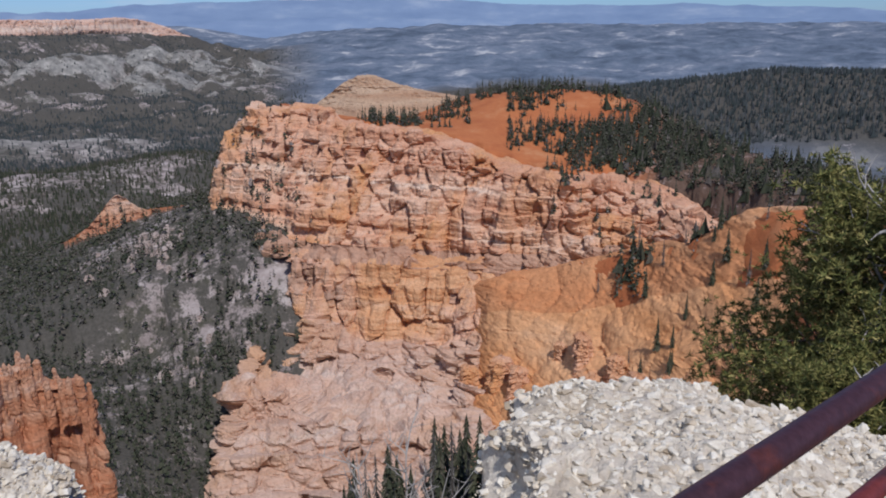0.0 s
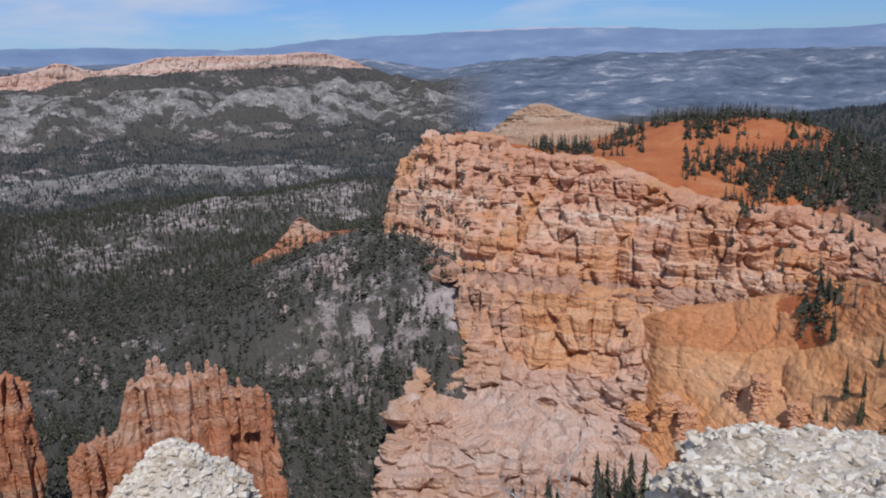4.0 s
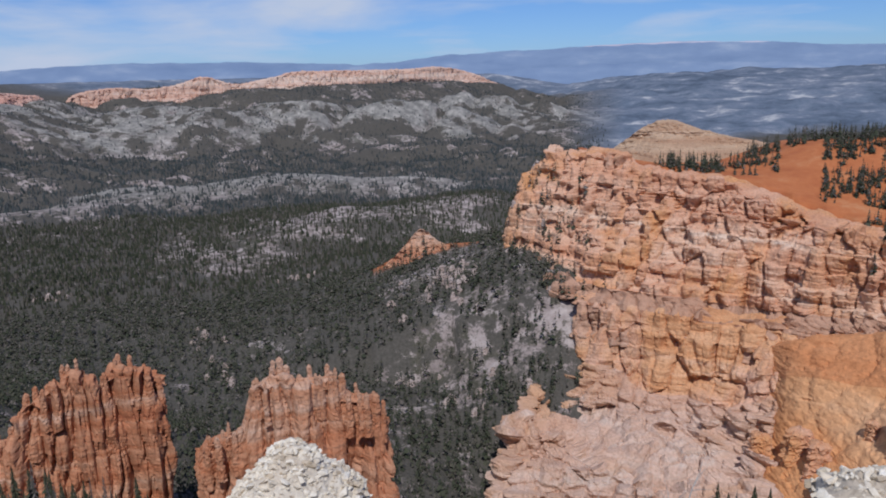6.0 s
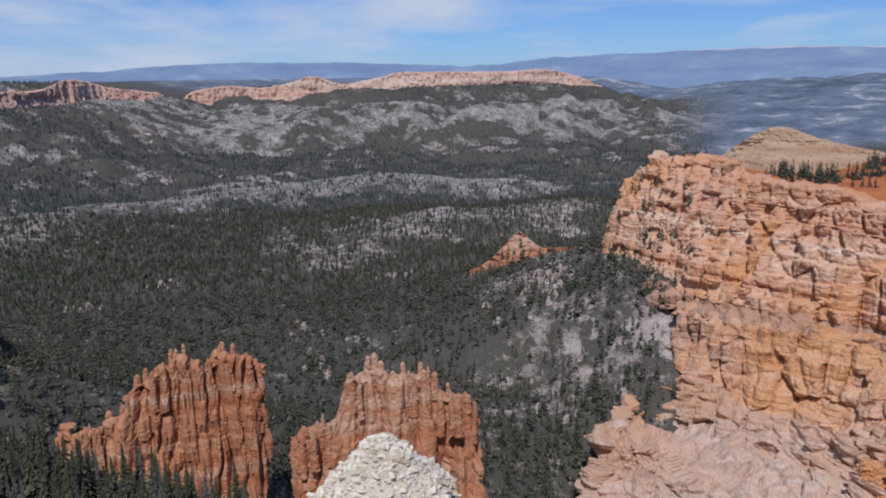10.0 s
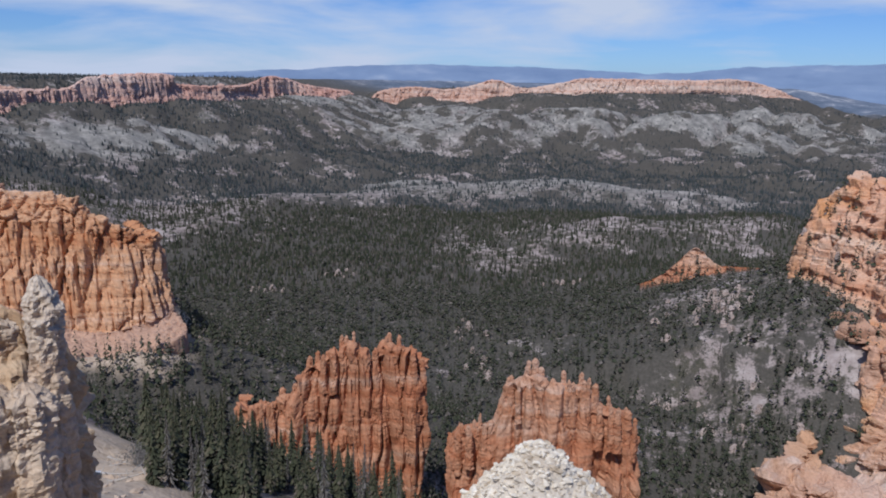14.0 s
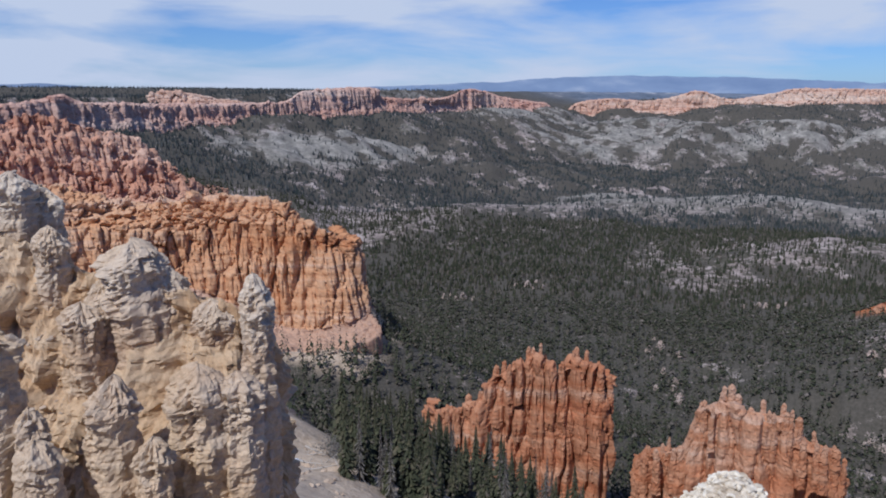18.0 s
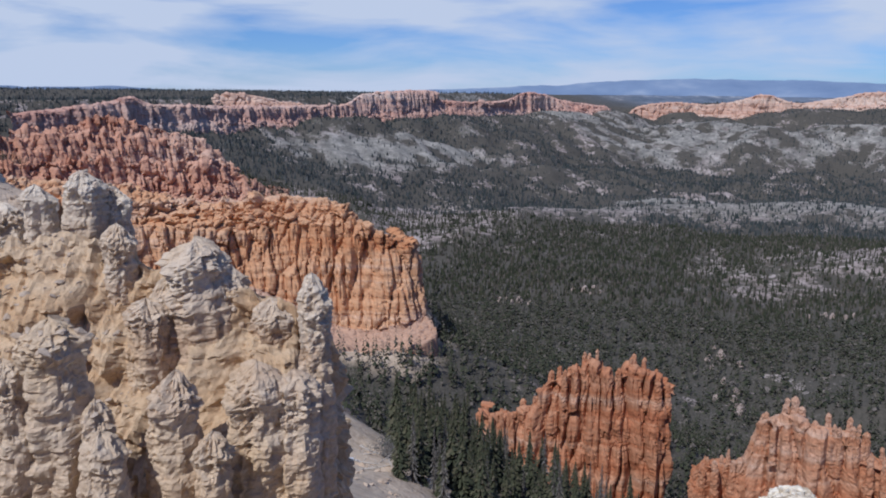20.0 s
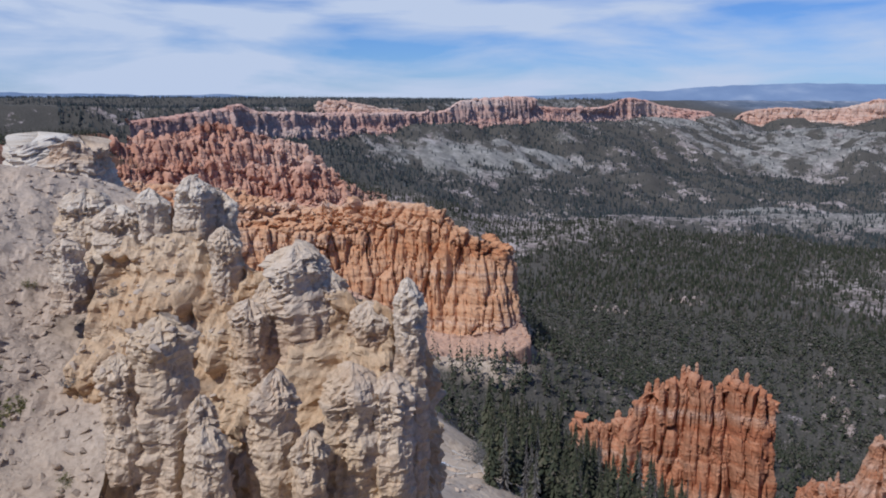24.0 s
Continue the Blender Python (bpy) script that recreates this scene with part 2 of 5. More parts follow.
def ground_material():
    m, nodes, links, b = material("canyon_ground")
    pos = place(nodes)
    big = noise_node(nodes, links, pos, 0.006, 6, 0.62)
    mid = noise_node(nodes, links, pos, 0.04, 6, 0.7)
    fine = noise_node(nodes, links, pos, 0.5, 6, 0.7)
    earth = ramp_node(nodes, links, mid, [(0.3, (0.16, 0.13, 0.118)), (0.5, (0.31, 0.26, 0.24)), (0.68, (0.50, 0.44, 0.41))])
    scrub = ramp_node(nodes, links, fine, [(0.35, (0.05, 0.052, 0.036)), (0.7, (0.13, 0.115, 0.09))])
    fleck = noise_node(nodes, links, pos, 0.09, 5, 0.75)
    fac = ramp_node(nodes, links, math_node(nodes, links, "ADD", math_node(nodes, links, "MULTIPLY", big, 0.35), math_node(nodes, links, "MULTIPLY", fleck, 0.65)),
                    [(0.46, (1, 1, 1)), (0.52, (0, 0, 0))])
    att = nodes.new("ShaderNodeAttribute")
    att.attribute_name = "cover"
    sep = nodes.new("ShaderNodeSeparateColor")
    links.new(att.outputs["Color"], sep.inputs[0])
    col = mix_node(nodes, links, fac, earth, scrub)
    # bare orange soil, grey badland clay and woods by the cover layer
    orange = ramp_node(nodes, links, mid, [(0.3, (0.36, 0.105, 0.04)), (0.55, (0.47, 0.165, 0.062)), (0.75, (0.53, 0.26, 0.125))])
    grey = ramp_node(nodes, links, mid, [(0.3, (0.11, 0.108, 0.10)), (0.5, (0.24, 0.23, 0.205)), (0.7, (0.45, 0.425, 0.375))])
    wood = ramp_node(nodes, links, fine, [(0.3, (0.056, 0.054, 0.044)), (0.7, (0.118, 0.106, 0.090))])
    speck = math_node(nodes, links, "MULTIPLY", math_node(nodes, links, "SUBTRACT", noise_node(nodes, links, pos, 0.07, 7, 0.82), 0.5), 4.2)
    woody = ramp_node(nodes, links, math_node(nodes, links, "ADD", sep.outputs[2], speck), [(0.35, (0, 0, 0)), (0.6, (1, 1, 1))])
    col = mix_node(nodes, links, sep.outputs[1], col, grey)
    col = mix_node(nodes, links, woody, col, wood)
    col = mix_node(nodes, links, sep.outputs[0], col, orange)
    sand = ramp_node(nodes, links, fine, [(0.3, (0.42, 0.32, 0.23)), (0.55, (0.56, 0.455, 0.345)), (0.75, (0.63, 0.53, 0.43))])
        # the open plain with its pale dry flats; distance haze painted in as blue
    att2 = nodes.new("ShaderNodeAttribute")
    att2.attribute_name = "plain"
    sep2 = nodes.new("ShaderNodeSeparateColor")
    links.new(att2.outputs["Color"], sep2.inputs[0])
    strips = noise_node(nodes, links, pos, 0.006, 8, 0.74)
    hazed_flats = ramp_node(nodes, links, strips, [(0.36, (0.072, 0.095, 0.13)), (0.48, (0.125, 0.16, 0.21)), (0.57, (0.18, 0.21, 0.26)), (0.64, (0.42, 0.43, 0.44))])
    col = mix_node(nodes, links, sep2.outputs[0], col, hazed_flats)
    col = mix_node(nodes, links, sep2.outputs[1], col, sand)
    links.new(col, b.inputs["Base Color"])
    bump_node(nodes, links, b, mid, 4.0, 0.6)
    return m


def leaf_material(name, stops, rough=0.8):
    m, nodes, links, b = material(name, rough)
    info = nodes.new("ShaderNodeObjectInfo")
    geo = nodes.new("ShaderNodeNewGeometry")
    both = math_node(nodes, links, "FRACT", math_node(nodes, links, "ADD", info.outputs["Random"], geo.outputs["Random Per Island"]), 0.0)
    col = ramp_node(nodes, links, both, stops)
    fine = noise_node(nodes, links, geo.outputs["Position"], 1.5, 4, 0.7)
    col = mix_node(nodes, links, 1.0, col, ramp_node(nodes, links, fine, [(0.3, (0.55, 0.55, 0.55)), (0.7, (1.25, 1.25, 1.25))]), "MULTIPLY")
    links.new(col, b.inputs["Base Color"])
    return m


M_FOREST = leaf_material("conifer_woods", [(0.0, (0.038, 0.047, 0.029)), (0.4, (0.056, 0.065, 0.038)), (0.7, (0.080, 0.080, 0.054)), (0.88, (0.115, 0.10, 0.084)), (1.0, (0.19, 0.168, 0.15))])
# needle colours shifted blue and pale to imitate haze over far trees
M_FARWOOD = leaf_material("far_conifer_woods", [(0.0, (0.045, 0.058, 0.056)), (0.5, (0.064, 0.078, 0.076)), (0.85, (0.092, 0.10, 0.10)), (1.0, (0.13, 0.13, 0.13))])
M_FIR = leaf_material("fir_needles", [(0.0, (0.044, 0.052, 0.032)), (0.5, (0.070, 0.078, 0.045)), (0.85, (0.10, 0.095, 0.058)), (1.0, (0.14, 0.122, 0.10))])
M_PINE = leaf_material("pine_needles", [(0.0, (0.075, 0.095, 0.03)), (0.5, (0.165, 0.17, 0.05)), (0.85, (0.28, 0.25, 0.08)), (1.0, (0.40, 0.34, 0.13))])


def wood_material(name, dark, light, scale):
    m, nodes, links, b = material(name, 0.85)
    pos = place(nodes)
    f = noise_node(nodes, links, pos, scale, 6, 0.7, (1, 1, 0.2))
    links.new(ramp_node(nodes, links, f, [(0.3, dark), (0.7, light)]), b.inputs["Base Color"])
    bump_node(nodes, links, b, f, 0.02)
    return m


M_BARK = wood_material("conifer_bark", (0.05, 0.04, 0.03), (0.14, 0.11, 0.09), 6.0)
M_SNAG = wood_material("bleached_dead_wood", (0.30, 0.27, 0.24), (0.55, 0.52, 0.48), 9.0)


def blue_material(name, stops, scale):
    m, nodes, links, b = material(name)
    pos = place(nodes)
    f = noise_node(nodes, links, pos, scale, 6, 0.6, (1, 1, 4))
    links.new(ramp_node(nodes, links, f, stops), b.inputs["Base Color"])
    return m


# horizon ranges: the haze of distance is mixed into these base colours
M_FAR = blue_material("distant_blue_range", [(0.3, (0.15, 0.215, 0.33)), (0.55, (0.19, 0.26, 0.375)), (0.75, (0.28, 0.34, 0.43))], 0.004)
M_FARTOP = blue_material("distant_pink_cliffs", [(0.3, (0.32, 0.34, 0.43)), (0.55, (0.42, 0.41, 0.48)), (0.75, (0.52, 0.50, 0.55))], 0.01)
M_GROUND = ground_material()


# ---------------------------------------------------------------- the lie of the land
def along(line, X, Y):
    """The least distance of each place to a broken line, and the line's height there."""
    best, height = np.full(X.shape, 1e9), np.zeros(X.shape)
    for (x0, y0, z0), (x1, y1, z1) in zip(line[:-1], line[1:]):
        dx, dy = x1 - x0, y1 - y0
        t = np.clip(((X - x0) * dx + (Y - y0) * dy) / (dx * dx + dy * dy), 0, 1)
        d = np.hypot(X - x0 - t * dx, Y - y0 - t * dy)
        near = d < best
        best, height = np.where(near, d, best), np.where(near, z0 + t * (z1 - z0), height)
    return best, height


def polar(*rows):
    return [(*P(a, d), z) for a, d, z in rows]


# crest lines: bearing, distance, height
RIDGES = [
    (polar((125, 110, -6), (104, 130, -9), (97, 200, -12), (94, 300, -14), (91, 600, -24), (88, 900, -34)), 0.75, 6, 5),
    (polar((86, 480, -52), (77, 495, -64), (70, 500, -74), (66, 510, -92), (63, 520, -112)), 0.95, 4, 6),
    (polar((88, 980, -64), (80, 1040, -80), (74, 1180, -102)), 0.6, 10, 8),
    (polar((11, 660, -160), (17, 700, -158), (22.3, 720, -150), (25, 710, -168)), 0.5, 2, 5),
    (polar((15.5, 660, -138), (14.5, 600, -136), (13.2, 550, -139), (12.3, 512, -150), (13.0, 485, -178), (14, 460, -196)), 0.4, 14, 5),
    (polar((62, 1250, -203), (51.4, 1350, -194), (45, 1420, -203)), 0.22, 30, 8),
    (polar((42, 1500, -203), (31, 1560, -196), (24, 1500, -208)), 0.20, 40, 10),
    (polar((44, 2300, -165), (39.4, 2400, -122), (33, 2400, -106), (27, 2400, -114), (23.8, 2420, -112), (20.6, 2430, -128), (17, 2400, -165)), 0.42, 10, 30),
    (polar((75, 1900, -120), (60, 2300, -120), (48, 2500, -140), (40, 2800, -120)), 0.22, 60, 22),
    (polar((120, 1700, 0), (95, 1600, -8), (84, 1640, -18), (72, 1880, -18), (60, 2290, -4), (52, 2780, -10), (49.5, 2980, -40)), 0.55, 30, 6),
    (polar((44.5, 3320, -60), (40, 3320, -42), (34, 3230, -40), (28, 3230, -28), (19, 3450, -24), (17, 3560, -70)), 0.9, 30, 8),
    (polar((125, 2600, 2), (95, 2700, 1), (78.5, 2700, -1), (60, 3500, -10), (40, 4300, -20), (18, 4600, -40)), 0.17, 80, 8),
    (polar((-38, 1700, -112), (-28, 1750, -112), (-22, 1800, -116), (-15, 1850, -150), (-8, 1900, -180)), 0.30, 60, 14),
    (polar((74, 60, -30), (67, 120, -60), (63, 170, -81), (60, 230, -104), (57, 300, -140)), 0.45, 6, 4),
    (polar((82, 386, -98), (79, 386, -103), (69, 384, -117), (65, 380, -125), (61.8, 384, -126), (59, 420, -130), (57, 520, -162)), 0.42, 8, 4),
    (polar((-50, 130, -18), (-36, 270, -50), (-28, 350, -72), (-23, 382, -84), (-21, 388, -89), (-19, 394, -98), (-17.5, 400, -108), (-14, 424, -120), (-10, 440, -132)), 1.6, 4, 3),
    (polar((86, 1290, -72), (77, 1478, -70), (71.3, 1638, -79), (65, 1818, -73), (59.4, 2002, -74), (52.4, 2358, -73), (46.5, 2750, -78)), 0.30, 8, 12),
    (polar((45.3, 3020, -102), (40, 3036, -97), (34.6, 3020, -74), (29.6, 3040, -54), (20, 3280, -58), (16.6, 3440, -81)), 0.30, 8, 12),
    (polar((36, 980, -207), (31.4, 1060, -195), (27.5, 1120, -189), (23.7, 1120, -190), (18, 1180, -184)), 0.2, 24, 8),
    (polar((20.2, 2750, -105), (17.9, 2750, -111), (14.1, 2700, -134), (12.2, 2700, -152), (10.3, 2650, -178), (7, 2600, -212)), 0.36, 8, 26),
    (polar((68, 1250, -196), (62, 1130, -204), (56.5, 1170, -194), (53, 1300, -192)), 0.22, 16, 7),
    (polar((66, 1600, -140), (62, 1650, -136), (57, 1760, -152)), 0.25, 10, 16),
]
# the tableland of the headland: its rim in plan
TABLE = polar((-19, 454, 0), (-16.5, 475, 0), (-12, 495, 0), (-8.8, 478, 0), (-6.8, 488, 0), (-3.1, 512, 0), (0.9, 536, 0), (3.3, 548, 0), (6.5, 568, 0), (8.7, 597, 0), (12.8, 636, 0), (12.3, 700, 0), (9, 780, 0), (4, 790, 0), (-4, 750, 0), (-11, 700, 0), (-16, 640, 0), (-21, 560, 0), (-27, 500, 0), (-36, 440, 0), (-46, 400, 0), (-46, 330, 0), (-30, 388, 0), (-22, 432, 0))


def inside(poly, X, Y):
    hit = np.zeros(X.shape, bool)
    for (x0, y0, _), (x1, y1, _) in zip(poly, poly[1:] + poly[:1]):
        cross = (y0 > Y) != (y1 > Y)
        hit ^= cross & (X < (x1 - x0) * (Y - y0) / (y1 - y0 + 1e-9) + x0)
    return hit


def gullies(X, Y):
    """Crests (1) and hollows (0) of the badlands' gullies."""
    return ridged(X / 190 + 0.4 * vnoise(X / 250, Y / 250, 0, 21), Y / 190, 0, 19, 4)


def land(X, Y):
    """Height of the ground at each place."""
    D = np.hypot(X, Y)
    A = np.degrees(np.arctan2(-X, Y))
    z = np.interp(D, [0, 1.6, 3, 12, 30, 75, 170, 250, 340, 450, 640, 1000, 1900, 2600, 3300, 4000, 5000],
                  [0, 0, -3.5, -10, -24, -55, -108, -158, -200, -204, -206, -214, -219, -205, -185, -180, -190])
    plain = np.interp(D, [1200, 2000, 3000, 4000, 4900], [-214, -205, -140, -85, -50])
    right = 1 / (1 + np.exp((A - 12) / 2.5))
    z = np.where(D > 1200, z + (plain - z) * right, z)
    behind = np.clip((np.abs(A - 20) - 105) / 20, 0, 1) * np.clip(D / 6, 0, 1)      # the overlook's own tableland
    z = z + (np.interp(D, [0, 10, 400, 1500, 5000], [0, -0.3, 2, -10, -40]) - z) * behind
    z = z - 34 * np.exp(-((A - 5) / 15) ** 4) * np.clip((D - 220) / 60, 0, 1) * np.clip((460 - D) / 40, 0, 1)
    rough = np.interp(D, [2, 20, 200, 800, 3000], [0.05, 1.2, 4, 7, 10])
    z = z + rough * fbm(X / 160, Y / 160, 0, 3, 5)
    z = z + np.interp(D, [300, 700, 1500, 3000], [0, 5, 14, 20]) * (ridged(X / 190, Y / 190, 0, 9, 3) - 0.4)
    for k, (line, slope, flat, rug) in enumerate(RIDGES):
        d, h = along(line, X, Y)
        d = np.maximum(0, d + rug * 1.6 * fbm(X / (rug * 9), Y / (rug * 9), 0, 40 + k, 3))
        gully = ridged(X / (rug * 8), Y / (rug * 8), 0, 80 + k, 3) - 0.5
        r = h - slope * np.maximum(0, d - flat) + rug * 0.7 * gully * np.clip(d / (4 * rug), 0.2, 1)
        soft = np.clip(D / 60, 0.3, 6)
        z = np.maximum(z, r) + soft * 0.5 * np.exp(-np.abs(z - r) / soft)
    z = z + 54 * (gullies(X, Y) - 0.45) * np.clip((D - 1500) / 300, 0, 1) * np.clip((3500 - D) / 200, 0, 1) * np.clip((A - 9) / 4, 0, 1) * np.clip((-45 - z) / 40, 0, 1)
    # tableland, falling gently towards the saddle
    top = -65 - np.maximum(0, 640 - D) * np.interp(A, [-26, -17, -9, -3, 1, 5, 9], [0.10, 0.19, 0.22, 0.17, 0.105, 0.05, 0.0]) - (3 + 0.09 * np.maximum(0, D - 560)) * np.clip((A + 3) / 5, 0, 1) * np.clip((12 - A) / 4, 0, 1)
    top = top + 9 * np.exp(-((A + 8) / 5) ** 2 - ((D - 640) / 60) ** 2) + 2.0 * fbm(X / 60, Y / 60, 0, 5, 4)
    d, _ = along(TABLE + TABLE[:1], X, Y)
    sd = np.where(inside(TABLE, X, Y), d, -d)
    edge = np.clip(sd / 14, 0, 1)
    z = np.where(sd > 0, np.maximum(z, z + (top - z) * edge), z)
    return z


def hills(X, Y):
    """The thinly wooded pale hills: 1 on their crests."""
    h = np.zeros(X.shape)
    for k, wide in ((5, 120), (6, 150), (18, 110), (20, 90), (7, 210), (19, 190), (21, 120), (8, 160)):
        dd, _ = along(RIDGES[k][0], X, Y)
        h = np.maximum(h, np.exp(-(dd / wide) ** 2))
    return h


def woodiness(X, Y):
    """How densely the trees stand: close on the valley floor, thin on the pale hills."""
    D = np.hypot(X, Y)
    A = np.degrees(np.arctan2(-X, Y))
    small = fbm(X / 34, Y / 34, 0, 15, 3)
    q = 1.05 + 0.35 * small + 0.3 * fbm(X / 170, Y / 170, 0, 13, 4)
    q = q - np.where(D > 1900, 0.42, 0.60) * hills(X, Y) * (1 + 0.5 * small)
    q = q - 0.9 * (gullies(X, Y) - 0.42) * np.clip((D - 1400) / 300, 0, 1)
    slope = np.clip((26 - A) / 3, 0, 1) * np.clip((D - 430) / 40, 0, 1) * np.clip((720 - D) / 60, 0, 1)
    q = q - (0.34 - 0.6 * fbm(X / 45, Y / 45, 0, 25, 3)) * slope
    return np.clip(q, np.where(D < 760, 0.42, 0.12), 1)


def cover(X, Y, Z):
    """How much bare orange soil, grey clay and woods there is."""
    D = np.hypot(X, Y)
    A = np.degrees(np.arctan2(-X, Y))
    d, _ = along(TABLE + TABLE[:1], X, Y)
    sd = np.where(inside(TABLE, X, Y), d, -d)
    n = fbm(X / 50, Y / 50, 0, 12, 4)
    o = np.clip((sd + 25) / 12, 0, 1) * (D < 1000)
    slope_woods = np.clip((-13 - A) / 2.5, 0, 1) * np.clip((D - 392) / 15, 0, 1) * (D < 900)
    o = o * (1 - 0.85 * slope_woods)
    for k in (1, 2, 15, 3):
        dd, _ = along(RIDGES[k][0], X, Y)
        wide = 14 if k == 3 else 45
        o = np.maximum(o, np.clip((wide - dd + 0.4 * wide * n) / (0.5 * wide), 0, 1))
    dd, _ = along(RIDGES[0][0], X, Y)
    o = np.maximum(o, 0.4 * np.clip((80 - dd + 30 * n) / 30, 0, 1))
    far = np.clip((D - 1350) / 250, 0, 1) * np.clip((A - 5) / 4, 0, 1)
    # woods keep to the hollows; pale crests also stand in for relief shading
    h, crest = hills(X, Y), gullies(X, Y)
    g = far * np.clip(1.6 * h * (0.5 + crest) - 0.45 + 0.4 * n, 0, 1)
    g = np.maximum(g, 0.7 * np.clip((D - 1900) / 300, 0, 1) * (A < 8) * np.clip(fbm(X / 400, Y / 120, 0, 14, 3) * 2, 0, 1))
    bare = np.clip(1.5 * (0.8 * fbm(X / 34, Y / 34, 0, 26, 4) + np.where(D < 1700, 1.15, 0.9) * h + 0.9 * (crest - 0.5) * far - np.where(D > 1000, 0.42, 0.70)), 0, 1)
    close = np.clip((820 - D) / 200, 0, 1)
    bare = bare + (np.clip(1.25 - 0.35 * np.clip((A - 25) / 4, 0, 1) - 1.1 * woodiness(X, Y) + 0.3 * n, 0.04, 0.85) - bare) * close
    g = np.minimum(g, bare)
    w = (1 - bare) * np.clip((D - 250) / 50, 0, 1)
    dd, _ = along(RIDGES[12][0], X, Y)
    w = np.maximum(w, np.clip((420 - dd) / 120, 0, 1) * 0.95)
    dd, _ = along(RIDGES[11][0], X, Y)
    w = np.maximum(w, np.clip((900 - dd) / 100, 0, 1) * (D > 1900) * 0.9)
    w = np.maximum(w, 0.8 * slope_woods)
    sand = np.zeros(X.shape)
    for k, wide in ((13, 34), (14, 26)):
        dd, _ = along(RIDGES[k][0], X, Y)
        sand = np.maximum(sand, np.clip((wide - dd + 0.7 * wide * n) / (0.5 * wide), 0, 1))
    return np.stack([o, g, w, sand], -1)


def build_ground():
    az = np.radians(np.concatenate([np.arange(-180, -44, 6.0), np.arange(-44, 104, 0.3), np.arange(104, 180, 6.0)]))
    dist = np.concatenate([[0.01, 1.5], 1.7 * (1500 / 1.7) ** np.linspace(0, 1, 300), np.linspace(1510, 3400, 190), np.linspace(3430, 4950, 22)])
    Az, Di = np.meshgrid(az, dist, indexing="ij")
    X, Y = -Di * np.sin(Az), Di * np.cos(Az)
    Z = land(X, Y)
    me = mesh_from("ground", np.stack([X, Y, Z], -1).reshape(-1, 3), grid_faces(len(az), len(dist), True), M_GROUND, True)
    col = me.color_attributes.new("cover", "FLOAT_COLOR", "POINT")
    layers = cover(X, Y, Z)
    col.data.foreach_set("color", layers.astype(np.float32).ravel())
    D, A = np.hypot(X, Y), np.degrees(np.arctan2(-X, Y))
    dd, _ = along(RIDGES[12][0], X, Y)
    # grows with distance: where the ground takes the blue haze colour
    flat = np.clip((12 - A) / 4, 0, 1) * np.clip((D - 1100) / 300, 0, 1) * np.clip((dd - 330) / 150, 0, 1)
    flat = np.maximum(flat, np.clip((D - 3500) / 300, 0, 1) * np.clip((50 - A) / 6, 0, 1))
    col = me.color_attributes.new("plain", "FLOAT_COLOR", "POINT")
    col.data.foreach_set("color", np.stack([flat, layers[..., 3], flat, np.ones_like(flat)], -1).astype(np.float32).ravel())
    tagged(new("ground", me), "canyon floor and slopes of pale clay, orange soil and scrub", "ground", kind="structure")


build_ground()


# ---------------------------------------------------------------- cliffs
def spline(points, step):
    """Points at even steps along a smooth line through the given ones (any number of columns; the first two are the plan)."""
    p = np.array(points, float)
    q = np.vstack([2 * p[0] - p[1], p, 2 * p[-1] - p[-2]])
    out = []
    for k in range(len(p) - 1):
        a, b, c, d = q[k:k + 4]
        for t in np.linspace(0, 1, 40, endpoint=False):
            out.append(0.5 * (2 * b + (c - a) * t + (2 * a - 5 * b + 4 * c - d) * t * t + (3 * b - a - 3 * c + d) * t ** 3))
    out = np.array(out + [p[-1]])
    s = np.concatenate([[0], np.cumsum(np.hypot(*np.diff(out[:, :2], axis=0).T))])
    u = np.linspace(0, s[-1], max(8, int(s[-1] / step)))
    return u, np.stack([np.interp(u, s, out[:, k]) for k in range(out.shape[1])], -1)


